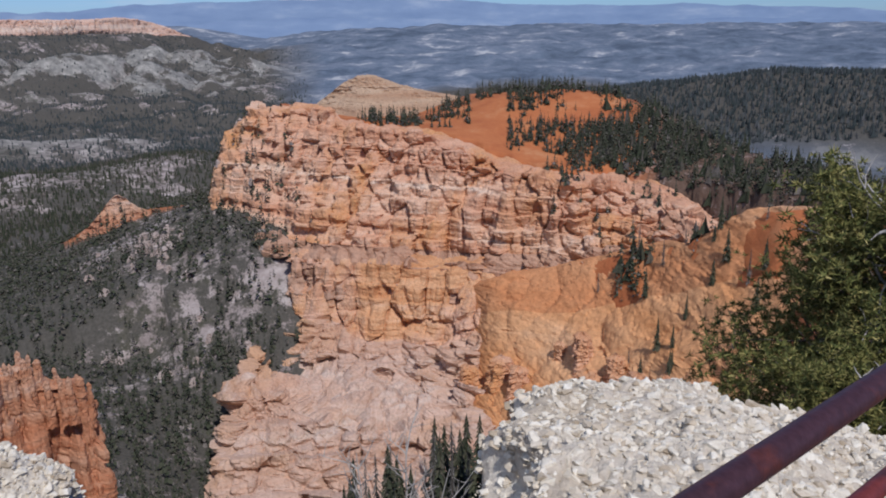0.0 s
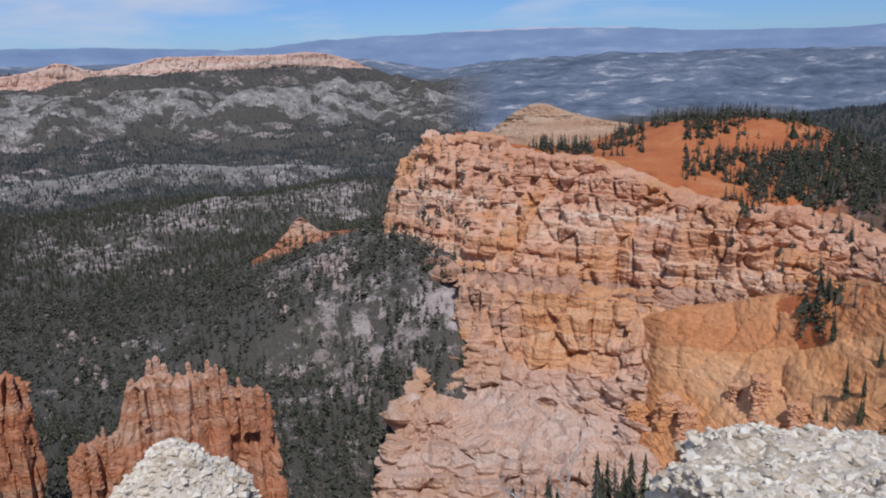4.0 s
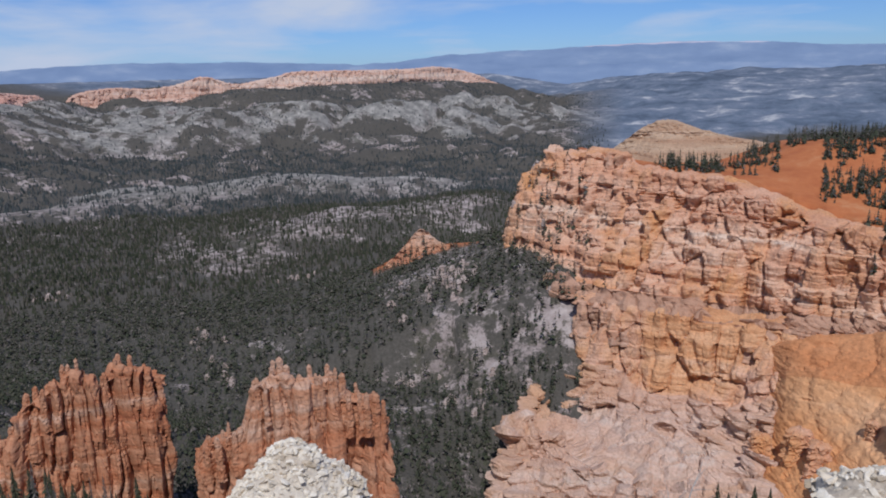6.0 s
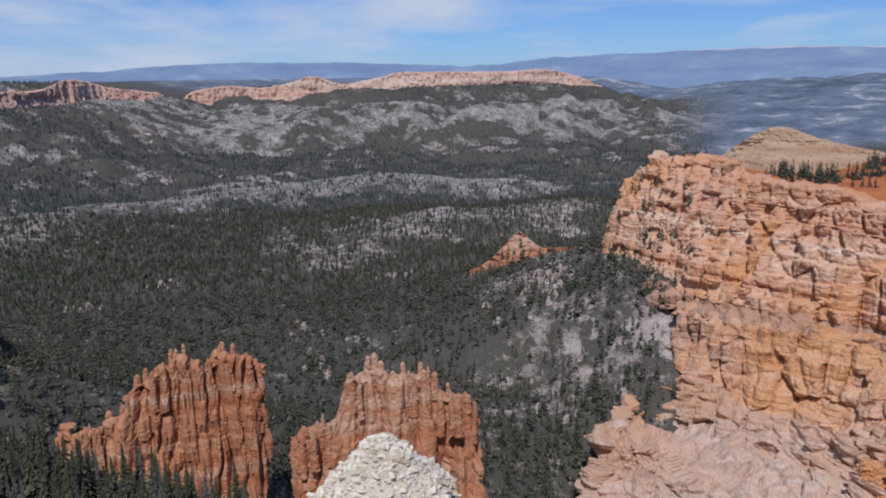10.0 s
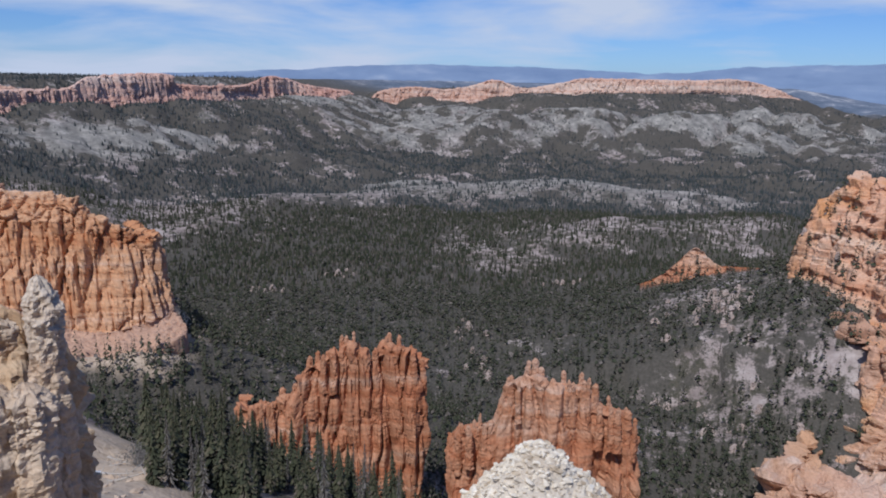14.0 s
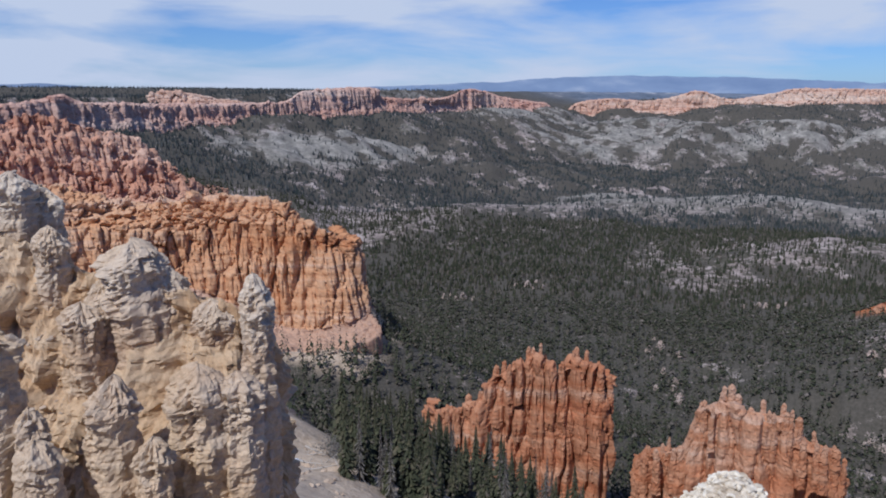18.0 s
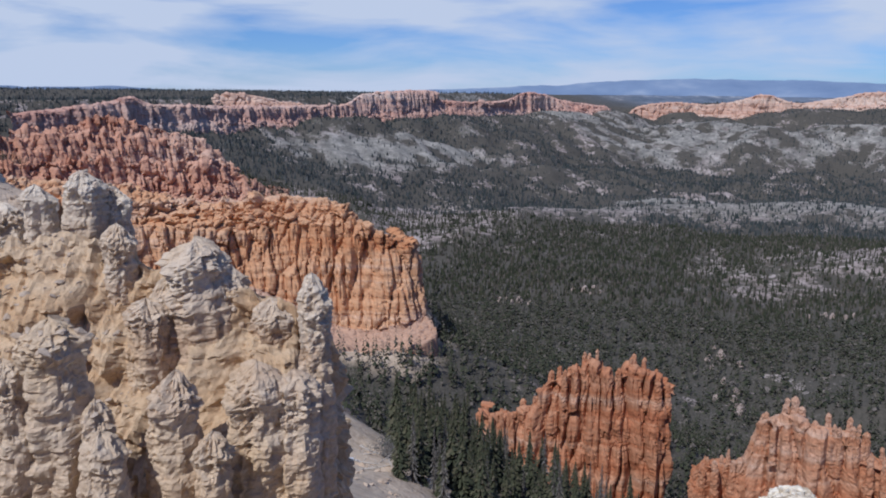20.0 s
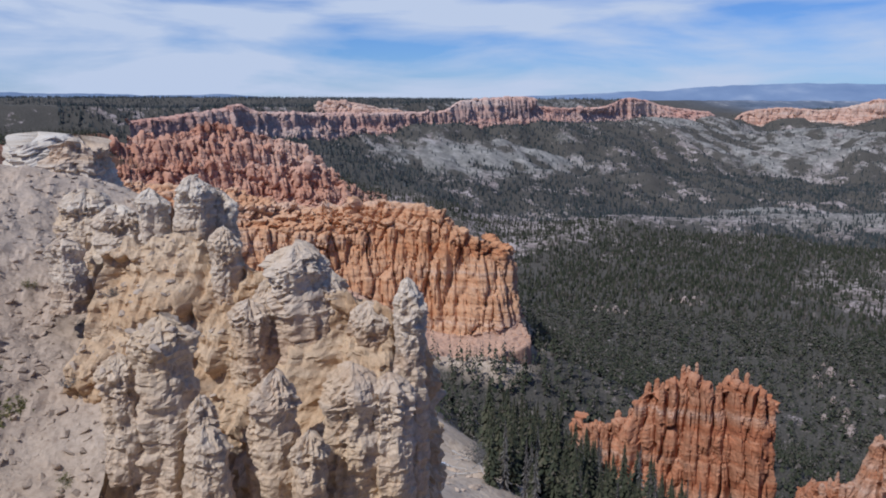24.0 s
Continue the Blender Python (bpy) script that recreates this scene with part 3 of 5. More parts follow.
def cliff(line, profile, step, vstep, mat, seed, flute=(16, 6.0), column=(5, 2.2), bed=(5.0, 1.6), fine=0.8, lump=(20, 0.0), side=1, crown=0.5, g=1.0, wave=0.03, drop=110, block=(5.0, 2.4, 1.0), name="rock_face"):
    """A cliff swept along a rim line of bearing, distance, rim height, foot height, spread. profile: outward metres and share of
    the fall. flute, column: width and depth of the large and small clefts; bed: thickness and depth of the ledges; lump: size and
    depth of bulges and hollows; block: width, height and depth of the joint blocks; g: size of the fine roughness."""
    rows = [(*P(a, d), z0, z1, w) for a, d, z0, z1, w in line]
    s, L = spline(rows, step)
    tang = np.gradient(L[:, :2], axis=0)
    tang = np.stack([np.convolve(np.pad(tang[:, k], 15, mode="edge"), np.ones(31) / 31, "valid") for k in (0, 1)], -1)
    tang /= np.linalg.norm(tang, axis=1)[:, None] + 1e-9
    out = np.stack([-tang[:, 1], tang[:, 0]], -1) * side
    pr = np.array(profile, float)
    arc = np.concatenate([[0], np.cumsum(np.hypot(np.diff(pr[:, 0]), np.diff(pr[:, 1]) * drop))])
    v = np.linspace(0, arc[-1], int(arc[-1] / vstep))
    po, pf = np.interp(v, arc, pr[:, 0]), np.interp(v, arc, pr[:, 1])
    S, F = np.meshgrid(s, pf, indexing="ij")
    F = F + wave * np.clip(F / 0.1, 0, 1) * fbm(S / (flute[0] * 3), F * 3, 0, seed + 8, 3)
    O = po[None] * L[:, 4:5]
    Z = L[:, 2:3] + (L[:, 3:4] - L[:, 2:3]) * F
    face = np.clip(F / 0.035, 0, 1) * np.clip((1.15 - F) / 0.3, 0, 1)
    wander = S + flute[0] * 0.35 * vnoise(S / (flute[0] * 2.5), Z / (flute[0] * 3), 0, seed + 9)
    fl = ridged(wander / (flute[0] * 0.75), Z / (flute[0] * 9), 0, seed, 2) - 0.55
    co = ridged(wander / (column[0] * 0.75), Z / (column[0] * 8), 0.3, seed + 1, 2) - 0.55
    zz = Z + bed[0] * 0.4 * vnoise(S / (bed[0] * 10), Z / (bed[0] * 6), 0, seed + 2)
    be = np.tanh(2.2 * fbm(zz / bed[0], S / (bed[0] * 9), 0, seed + 3, 3))
    fi = fbm(S / (3 * g), Z / (2.2 * g), 0, seed + 4, 4)
    lu = fbm(S / lump[0], Z / (lump[0] * 0.7), 0, seed + 7, 4)
    bl = 0.65 * blocks(S, zz, block[0], block[1], seed + 20) + 0.35 * blocks(S, zz, block[0] * 0.42, block[1] * 0.5, seed + 24)
    push = face * (block[2] * bl * (0.4 + ridged(S / 25, Z / 25, 4, seed + 26, 2)) + flute[1] * fl + column[1] * co + bed[1] * be * ridged(S / (bed[0] * 6), Z / (bed[0] * 4), 0, seed + 5, 2) + fine * fi + lump[1] * lu)
    lip = np.exp(-((F - 0.02) / 0.10) ** 2)
    Z = Z + lip * crown * (flute[1] * 0.8 * fl + column[1] * 1.1 * co) + face * (0.7 * fine * fbm(S / (3 * g), (O + Z) / (3 * g), 1, seed + 6, 4) + 0.35 * lump[1] * fbm(S / lump[0], (O + Z) / lump[0], 2, seed + 12, 3))
    Z = Z + (1 - face) * fine * 1.3 * fbm(S / (4 * g), O / (4 * g), 0, seed + 14, 4)
    O = O + push
    X = L[:, 0:1] + out[:, 0:1] * O
    Y = L[:, 1:2] + out[:, 1:2] * O
    return mesh_from(name, np.stack([X, Y, Z], -1).reshape(-1, 3), grid_faces(len(s), len(v))[:, ::-1] if side > 0 else grid_faces(len(s), len(v)), mat, False)


def cliff_thing(name, label, faces, category="cliff"):
    ob = thing(name, label, category)
    for part_name, me, lab in faces:
        child(part_name, me, ob, lab)
    return ob


def tier(*points):
    """A contour of a rock mass: bearing, elevation seen from the overlook, distance."""
    return [(*P(a, d), EYE + d * math.tan(radians(e))) for a, e, d in points]


def even(points, n):
    """n points spread evenly along a smooth line."""
    _, q = spline(points, 1.0)
    t = np.linspace(0, len(q) - 1, n)
    return np.stack([np.interp(t, np.arange(len(q)), q[:, k]) for k in range(3)], -1)


def loft(tiers, parts, step, vstep, seed, big=(34, 11.0), column=(8, 3.6), small=(3.0, 1.3), bed=(2.6, 0.9), fine=(2.5, 0.7), alcove=(0, 0.0), crown=1.0, back=(25, -3), wrap=(0, 0), steep=0.2, skirt=60, terrace=1.0, calm=None):
    """A rock mass spanned over its contours, top first, and carved by noise in space: buttresses, columns, beds, alcoves.
    parts: name, first and last contour, material, label. back: the top's reach inwards and its rise there; wrap: how far both ends turn back."""
    rows = []
    for t in tiers:
        t = list(t)
        for end, far in ((0, wrap[0]), (-1, wrap[1])):
            if far:
                x, y, z = t[end]
                d = math.hypot(x, y)
                inward = (np.array(t[1 if end == 0 else -2][:2]) - np.array((x, y)))
                inward = inward / np.linalg.norm(inward) * far * 0.25
                p = (x * (1 + far / d) + inward[0], y * (1 + far / d) + inward[1], z)
                t = [p] + t if end == 0 else t + [p]
        rows.append(t)
    n = int(max(len(spline(t, step)[0]) for t in rows))
    C = np.stack([even(t, n) for t in rows])
    r = np.hypot(C[0, :, 0], C[0, :, 1])[:, None]
    rear = np.concatenate([C[0, :, :2] * (1 + back[0] / r), C[0, :, 2:] + back[1]], 1)
    skirt = np.concatenate([C[-1, :, :2] * 0.985, C[-1, :, 2:] - skirt], 1)
    C = np.concatenate([rear[None], C, skirt[None]])
    grid, marks = [], [0]
    for k in range(len(C) - 1):
        m = max(3, int(np.linalg.norm(C[k + 1] - C[k], axis=1).mean() / vstep))
        for f in np.linspace(0, 1, m, endpoint=False):
            grid.append(C[k] + (C[k + 1] - C[k]) * f)
        marks.append(len(grid))
    grid.append(C[-1])
    G = np.array(grid)
    for _ in range(3):                       # ease the kinks between contours
        G[1:-1] = 0.25 * G[:-2] + 0.5 * G[1:-1] + 0.25 * G[2:]
    du, dv = np.gradient(G, axis=1), np.gradient(G, axis=0)
    run = np.clip(np.hypot(dv[..., 0], dv[..., 1]) / (np.abs(dv[..., 2]) + 1e-6), 0, 2.2)      # how far it leans back
    N = np.cross(du, dv)
    N[..., 2] *= steep
    N /= np.linalg.norm(N, axis=-1, keepdims=True) + 1e-9
    if (N[..., 0] * G[..., 0] + N[..., 1] * G[..., 1]).mean() > 0:
        N = -N
    X, Y, Z = G[..., 0], G[..., 1], G[..., 2]
    wx, wy = big[0] * 0.3 * vnoise(X / 40, Y / 40, Z / 40, seed + 9), big[0] * 0.3 * vnoise(X / 40, Y / 40, Z / 40, seed + 10)
    bg = ridged((X + wx) / big[0], (Y + wy) / big[0], Z / (big[0] * 5), seed, 2) - 0.5
    zz = Z + 1.6 * vnoise(X / 45, Y / 45, Z / 30, seed + 3) + 0.35 * vnoise(X / 9, Y / 9, Z / 9, seed + 13)
    sway = [0.22 * column[0] * vnoise(X / 15, Y / 15, Z / (column[0] * 1.6), seed + k) for k in (31, 32)]
    gap, own = cells((X + sway[0]) / column[0], (Y + sway[1]) / column[0], seed + 1)
    co = 0.55 * np.minimum(1, 3.0 * gap) + 0.9 * _hash(own, 0, 0, seed + 33) - 0.95
    gap, own2 = cells((X + sway[1]) / small[0], (Y + sway[0]) / small[0], seed + 2)
    sm = 0.5 * np.minimum(1, 2.5 * gap) + _hash(own2, 0, 0, seed + 34) - 0.95
    layer = np.floor(zz / (bed[0] * 1.3) + 3 * _hash(own, 1, 0, seed)).astype(np.int64)
    joint = 0.6 * _hash(own, layer, 2, seed + 35) + 0.4 * _hash(own2, layer, 3, seed + 36) - 0.5
    thin_bed = np.tanh(2.0 * (vnoise(zz / bed[0], 0.5, 0.5, seed + 4) + 0.6 * vnoise(zz / (bed[0] * 0.43), 2.5, 0.5, seed + 5)))
    thick_bed = np.tanh(3.0 * vnoise(zz / (bed[0] * 3.1), 0.5, 0.5, seed + 14))
    hard = np.clip(0.55 + 0.9 * vnoise(X / 24, Y / 24, Z / 16, seed + 6), 0.15, 1.2)
    fi = fbm(X / fine[0], Y / fine[0], Z / (fine[0] * 0.35), seed + 7, 4)
    shelf = 0.0                              # sheer steps with ledges between them
    for tall, share, shift in ((bed[0] * 4.2, 0.62, 1.3 * _hash(own, 5, 0, seed)), (bed[0] * 1.5, 0.33, _hash(own2, 5, 0, seed))):
        f = (zz / tall + 0.3 * shift + 0.25 * vnoise(X / 30, Y / 30, Z / 20, seed + 41)) % 1.0
        shelf = shelf + share * run * tall * (f - 0.5)
    push = terrace * shelf + big[1] * bg + column[1] * co * (1.3 - 0.5 * hard) + small[1] * sm * (1.4 - hard) + bed[1] * (0.8 * thin_bed * hard + 0.7 * thick_bed * (1.2 - hard) + 0.8 * joint) + fine[1] * fi
    if alcove[0]:
        cave = vnoise((X + wx) / alcove[0], (Y + wy) / alcove[0], Z / (alcove[0] * 0.55), seed + 8)
        push = push - alcove[1] * np.clip((cave - 0.32) * 5, 0, 1)
    row = np.arange(len(G))[:, None]
    fade = np.clip((row - marks[1] * 0.55) / (marks[1] * 0.45 + 1), 0, 1)
    if calm is not None:                     # loose soil below: little relief
        fade = fade * np.clip(1 - (row - marks[calm + 1]) / 12, 0.15, 1)
    lip = np.exp(-((row - marks[1]) / (3.0 / vstep + 1)) ** 2)
    G = G + N * (push * fade)[..., None]
    G[..., 2] += lip * crown * (0.8 * column[1] * (_hash(own, 0, 0, seed + 33) - 0.6) + 0.7 * small[1] * (_hash(own2, 0, 0, seed + 34) - 0.6) + 0.12 * big[1] * bg) + 0.3 * fine[1] * fi + (1 - fade) * (0.3 * column[1] * fbm(X / 9, Y / 9, 0, seed + 44, 3) + 0.5 * small[1] * (_hash(own2, 0, 0, seed + 34) - 0.7))
    out = []
    for name, k0, k1, mat, label in parts:
        a, b = (0 if k0 == 0 else marks[k0 + 1]), (len(G) if k1 == len(tiers) - 1 else marks[k1 + 1] + 1)
        V = G[a:b]
        out.append((name, mesh_from(name, V.reshape(-1, 3), grid_faces(V.shape[0], V.shape[1]), mat, False), label))
    return out


headland = cliff_thing("headland", "pink and orange banded limestone cliff with ledges and hollows", loft([
    tier((13.5, -6.3, 630), (11, -6.3, 608), (8.7, -6.3, 590), (6.5, -7.5, 562), (3.3, -8.0, 542), (0.9, -8.3, 530), (-3.1, -9.8, 507), (-6.8, -11.2, 483), (-8.8, -11.6, 472), (-12, -11.4, 490), (-16.5, -12.6, 460), (-19.4, -14.6, 428)),
    tier((16.0, -9.9, 632), (13, -10.2, 592), (9, -9.8, 565), (5, -10.0, 534), (1, -10.4, 514), (-3, -11.7, 494), (-7, -13.2, 471), (-9, -13.6, 462), (-12, -13.0, 474), (-16, -14.0, 448), (-19, -15.0, 420)),
    tier((16.6, -12.7, 632), (14, -13.9, 585), (11, -15.2, 536), (7, -15.8, 508), (3.5, -16.1, 494), (-0.7, -16.4, 484), (-4.8, -16.5, 470), (-9, -16.4, 452), (-13, -15.7, 442), (-17.5, -15.0, 425)),
    tier((11.4, -16.4, 506), (10.5, -16.6, 490), (6.8, -17.0, 478), (3.5, -17.3, 468), (-0.7, -17.6, 460), (-4.8, -17.5, 450), (-9, -17.2, 436), (-13, -16.5, 428), (-17.5, -15.5, 412)),
], [("upper_cliff", 0, 2, M_MAIN, ""), ("bench", 2, 3, M_SOILPINK, "level bench of buff rubble")],
    0.9, 0.8, 11, big=(40, 11.0), column=(11, 5.5), small=(4.2, 1.5), bed=(2.4, 0.7), fine=(3.0, 0.3), alcove=(16, 3.5), crown=1.2, back=(26, 2.0), wrap=(70, 60), terrace=0.6, skirt=20)
    + loft([
    tier((11.4, -16.5, 503), (10.5, -16.7, 487), (6.8, -17.1, 475), (3.5, -17.4, 465), (-0.7, -17.7, 457), (-3.6, -17.7, 452), (-5.2, -17.6, 456)),
    tier((11.6, -19.8, 500), (8.7, -21.0, 464), (6.0, -22.4, 452), (3.0, -22.6, 446), (0.3, -23.0, 440), (-2.6, -22.0, 434), (-4.4, -20.6, 444)),
    tier((13.4, -23.4, 455), (9, -24.3, 440), (5, -25, 428), (1, -25.6, 415), (-2.4, -25, 410), (-4.2, -24.2, 426)),
    tier((15.8, -25.4, 394), (13.2, -25.8, 386), (10, -27.5, 376), (6, -28.8, 364), (2, -29.6, 355), (-2, -29.5, 352), (-4.2, -28.6, 380)),
    tier((17.8, -31.6, 348), (13, -32.5, 338), (9, -33, 332), (5, -34, 322), (0, -34, 316), (-4, -33, 340)),
], [("lower_cliff", 0, 1, M_OCHRE, "ochre and pink wall with hollows"), ("foot", 1, 4, M_BLUSH, "pale pink rounded foot of the cliff")],
    0.9, 0.8, 11, big=(40, 11.0), column=(11, 5.5), small=(4.2, 1.5), bed=(2.4, 0.7), fine=(3.0, 0.3), alcove=(16, 4.5), crown=0.8, back=(26, 1.0), wrap=(60, 15), terrace=0.5, skirt=20))
CAP = [(-60, 0.6), (-20, 0.05), (0, 0.0), (8, 0.35), (30, 0.6), (60, 1.05)]
cliff_thing("capstone", "pale cream banded rock dome on the headland's far end", [
    ("dome", cliff([(-2.2, 740, -72, -80, 0.6), (0.5, 740, -66, -82, 0.8), (3, 740, -58, -82, 0.9), (5.0, 740, -50, -80, 0.9), (6.6, 745, -55, -82, 0.6), (8.6, 755, -74, -84, 0.5)], CAP, 1.5, 1.0, M_TAN, 37, flute=(30, 3), column=(9, 1.0), bed=(4, 2.0)), ""),
])
cliff_thing("orange_slope", "orange and buff eroded slope with ribs and gullies", loft([
    tier((-1.5, -18.8, 450), (-3.6, -18.3, 440), (-6, -17.6, 440), (-9, -17.0, 436), (-13, -16.0, 426), (-16.1, -15.1, 408), (-18, -15.4, 392), (-19, -14.4, 388), (-21, -13.0, 382), (-23.2, -12.4, 376), (-27, -11.8, 350), (-34, -10.8, 290), (-44, -10, 210)),
    tier((-1.8, -21.0, 442), (-4.2, -20.5, 424), (-9, -20.5, 406), (-13, -19.6, 398), (-18, -18.4, 372), (-23, -16.5, 350), (-30, -15.5, 300), (-42, -15, 200)),
    tier((-1.6, -24.8, 428), (-4.0, -24, 408), (-9, -25, 370), (-14, -24, 352), (-20, -22, 325), (-28, -20.5, 280), (-40, -20, 190)),
    tier((-2, -31, 345), (-9, -33, 305), (-15, -32, 285), (-22, -30, 260), (-30, -28, 220), (-40, -27, 160)),
], [("crest", 0, 1, M_SOIL, "bare orange soil along the crest"), ("slope", 1, 3, M_BUFF, "")],
    1.3, 1.2, 41, big=(30, 5.0), column=(9, 0.45), small=(3, 0.2), bed=(3, 0.12), fine=(3.4, 0.35), crown=0.2, back=(22, -6), wrap=(0, 0), steep=0.5, terrace=0.12))

cliff_thing("knob_ridge", "small orange rock crest rising from the woods", [
    ("rock_face", cliff([(13, 668, -158, -185, 1), (17, 690, -153, -185, 1), (20.3, 700, -154, -180, 1), (21.4, 700, -146, -178, 0.9), (22.4, 700, -137, -176, 0.8), (23.6, 700, -152, -180, 0.8), (25, 705, -170, -190, 0.8)],
                        [(-14, 0.7), (-5, 0.1), (0, 0.0), (3, 0.3), (9, 0.5), (22, 1.1)], 1.0, 0.9, M_ORANGE, 43, flute=(12, 4), column=(5, 2), fine=0.8, lump=(10, 2), drop=30), ""),
], "rock crest")

cliff_thing("orange_cliff", "orange fluted limestone cliff with banded tip", loft([
    tier((90, -5.2, 420), (84, -5.8, 440), (79.1, -6.6, 452), (76.5, -7.2, 455), (73.4, -7.7, 455), (69.8, -7.3, 448), (67, -7.6, 440), (65.0, -8.2, 434), (63.6, -9.4, 430), (61.6, -10.3, 431), (60.2, -10.8, 436)),
    tier((90, -7.6, 405), (84, -8.2, 418), (79, -8.8, 426), (73, -9.6, 428), (69, -9.2, 432), (65.2, -9.6, 428), (63, -10.8, 425), (59.8, -11.8, 433)),
    tier((90, -10.0, 398), (79.4, -11.6, 418), (73, -13.0, 420), (69.9, -14.2, 422), (65.4, -16.5, 418), (62.4, -16.7, 416), (59.5, -15.6, 430)),
    tier((88, -13, 372), (79, -15, 386), (69, -17.2, 384), (65, -18.6, 378), (61.8, -18.4, 382), (58.4, -17, 402)),
], [("upper_slope", 0, 1, M_GOLD, "golden eroded slope with small spires"), ("rock_face", 1, 2, M_GOLD, ""), ("talus", 2, 3, M_SOILPINK, "pale orange soil at the foot")],
    0.85, 0.75, 47, big=(28, 7.0), column=(5.6, 5.0), small=(2.4, 2.2), bed=(1.7, 0.55), fine=(2.6, 0.25), crown=0.9, back=(28, -4), wrap=(0, 60), terrace=0.2, calm=2))
cliff_thing("red_cliff", "red and pink fluted cliffs stepping back below the plateau", loft([
    tier((92, -4.0, 540), (86.2, -4.4, 560), (82, -4.5, 580), (78, -4.6, 600), (74.5, -4.9, 610), (71.5, -6.0, 625), (69.3, -6.9, 640)),
    tier((92, -6.2, 532), (86, -6.4, 552), (80, -6.6, 584), (74.5, -7.0, 602), (71, -7.5, 618), (69.1, -7.7, 634)),
    tier((92, -9, 480), (84, -9, 500), (76, -9.5, 530), (69, -9.6, 590)),
], [("rock_face", 0, 2, M_ROSE, "")], 1.1, 1.0, 53, big=(34, 8.0), column=(5.5, 5.5), small=(2.6, 2.4), bed=(3.5, 0.6), fine=(3, 0.4), crown=1.3, back=(24, -10), wrap=(0, 60), terrace=0.15)
    + loft([
    tier((92, -2.6, 700), (86, -3.0, 720), (82, -2.7, 740), (78, -3.2, 760), (74.5, -4.2, 780), (72.4, -5.2, 800)),
    tier((92, -4.8, 690), (84, -5.0, 720), (78, -5.4, 750), (72.2, -6.2, 790)),
    tier((92, -7, 640), (82, -7, 660), (72, -7.4, 730)),
], [("rock_face", 0, 2, M_ROSE, "")], 1.3, 1.1, 55, big=(36, 9.0), column=(6, 6.0), small=(3.0, 2.6), bed=(3.5, 0.6), fine=(3, 0.4), crown=1.3, back=(26, -10), wrap=(0, 60), terrace=0.15)
    + loft([
    tier((86, -2.4, 920), (83.3, -2.6, 940), (80.5, -1.6, 960), (78, -2.2, 980), (75.4, -3.0, 1000), (73.6, -4.0, 1020)),
    tier((86, -4.4, 908), (80, -4.2, 950), (73.4, -5.2, 1008)),
    tier((86, -6, 840), (80, -6, 860), (73.2, -6.2, 950)),
], [("rock_face", 0, 2, M_ROSE, "")], 1.5, 1.3, 57, big=(40, 10.0), column=(7, 6.5), small=(3.4, 2.8), bed=(4, 0.6), fine=(3, 0.4), crown=1.3, back=(26, -10), wrap=(0, 60), terrace=0.15))
cliff_thing("far_rim", "distant pink cliffs along the edge of the forested plateau", loft([
    tier((86, -1.6, 1320), (81.5, -1.1, 1400), (80.2, -0.9, 1440), (78.8, -0.5, 1460), (77.6, -1.0, 1490), (75, -1.1, 1560), (71, -1.15, 1680), (67.5, -1.1, 1770), (64.9, -1.0, 1850), (63.5, -0.35, 1900), (60.5, -0.05, 2000), (58.5, -0.1, 2070), (57.9, -0.7, 2110), (54, -0.75, 2280), (52.4, -0.15, 2400), (51.2, -0.2, 2450), (49.5, -0.7, 2600), (46.8, -1.05, 2780)),
    tier((86, -2.6, 1312), (77, -1.9, 1502), (71.3, -2.0, 1664), (65, -1.7, 1842), (59.4, -1.3, 2030), (52.4, -1.1, 2388), (46.6, -1.35, 2772)),
    tier((86, -3.2, 1300), (77, -2.7, 1488), (71.3, -2.75, 1648), (65, -2.3, 1828), (59.4, -2.1, 2012), (52.4, -1.75, 2368), (46.5, -1.6, 2760)),
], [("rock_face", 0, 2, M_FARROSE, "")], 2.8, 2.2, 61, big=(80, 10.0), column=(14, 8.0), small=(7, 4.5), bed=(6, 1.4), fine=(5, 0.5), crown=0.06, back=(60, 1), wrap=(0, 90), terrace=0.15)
    + loft([
    tier((74.4, -1.2, 1800), (73.4, -0.5, 1800), (71.2, -0.4, 1810), (69.6, -0.7, 1830), (67.5, -1.1, 1850)),
    tier((74.6, -1.35, 1770), (71, -1.3, 1780), (67.3, -1.3, 1820)),
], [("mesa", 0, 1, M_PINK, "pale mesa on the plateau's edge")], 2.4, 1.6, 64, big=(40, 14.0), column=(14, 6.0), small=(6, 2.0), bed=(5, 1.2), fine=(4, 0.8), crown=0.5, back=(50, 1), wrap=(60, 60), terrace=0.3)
    + loft([
    tier((45.2, -1.5, 3060), (44.4, -1.0, 3060), (42.2, -0.75, 3080), (40, -0.9, 3080), (38.1, -0.6, 3080), (36.6, -0.2, 3060), (34.6, -0.75, 3060), (32, -0.35, 3060), (30.4, -0.05, 3080), (26, -0.1, 3140), (23, -0.1, 3200), (21, 0.0, 3260), (18.9, -0.35, 3380), (17.4, -0.95, 3480)),
    tier((45.2, -1.75, 3050), (40, -1.5, 3068), (34.6, -1.1, 3050), (30, -0.7, 3068), (22, -0.7, 3218), (17.2, -1.15, 3470)),
    tier((45.3, -1.95, 3030), (40, -1.85, 3046), (34.6, -1.4, 3030), (29.6, -1.0, 3050), (20, -1.0, 3290), (16.6, -1.35, 3450)),
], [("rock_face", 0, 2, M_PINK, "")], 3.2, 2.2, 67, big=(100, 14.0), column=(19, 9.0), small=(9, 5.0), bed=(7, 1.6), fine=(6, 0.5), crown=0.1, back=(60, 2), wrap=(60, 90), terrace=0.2))


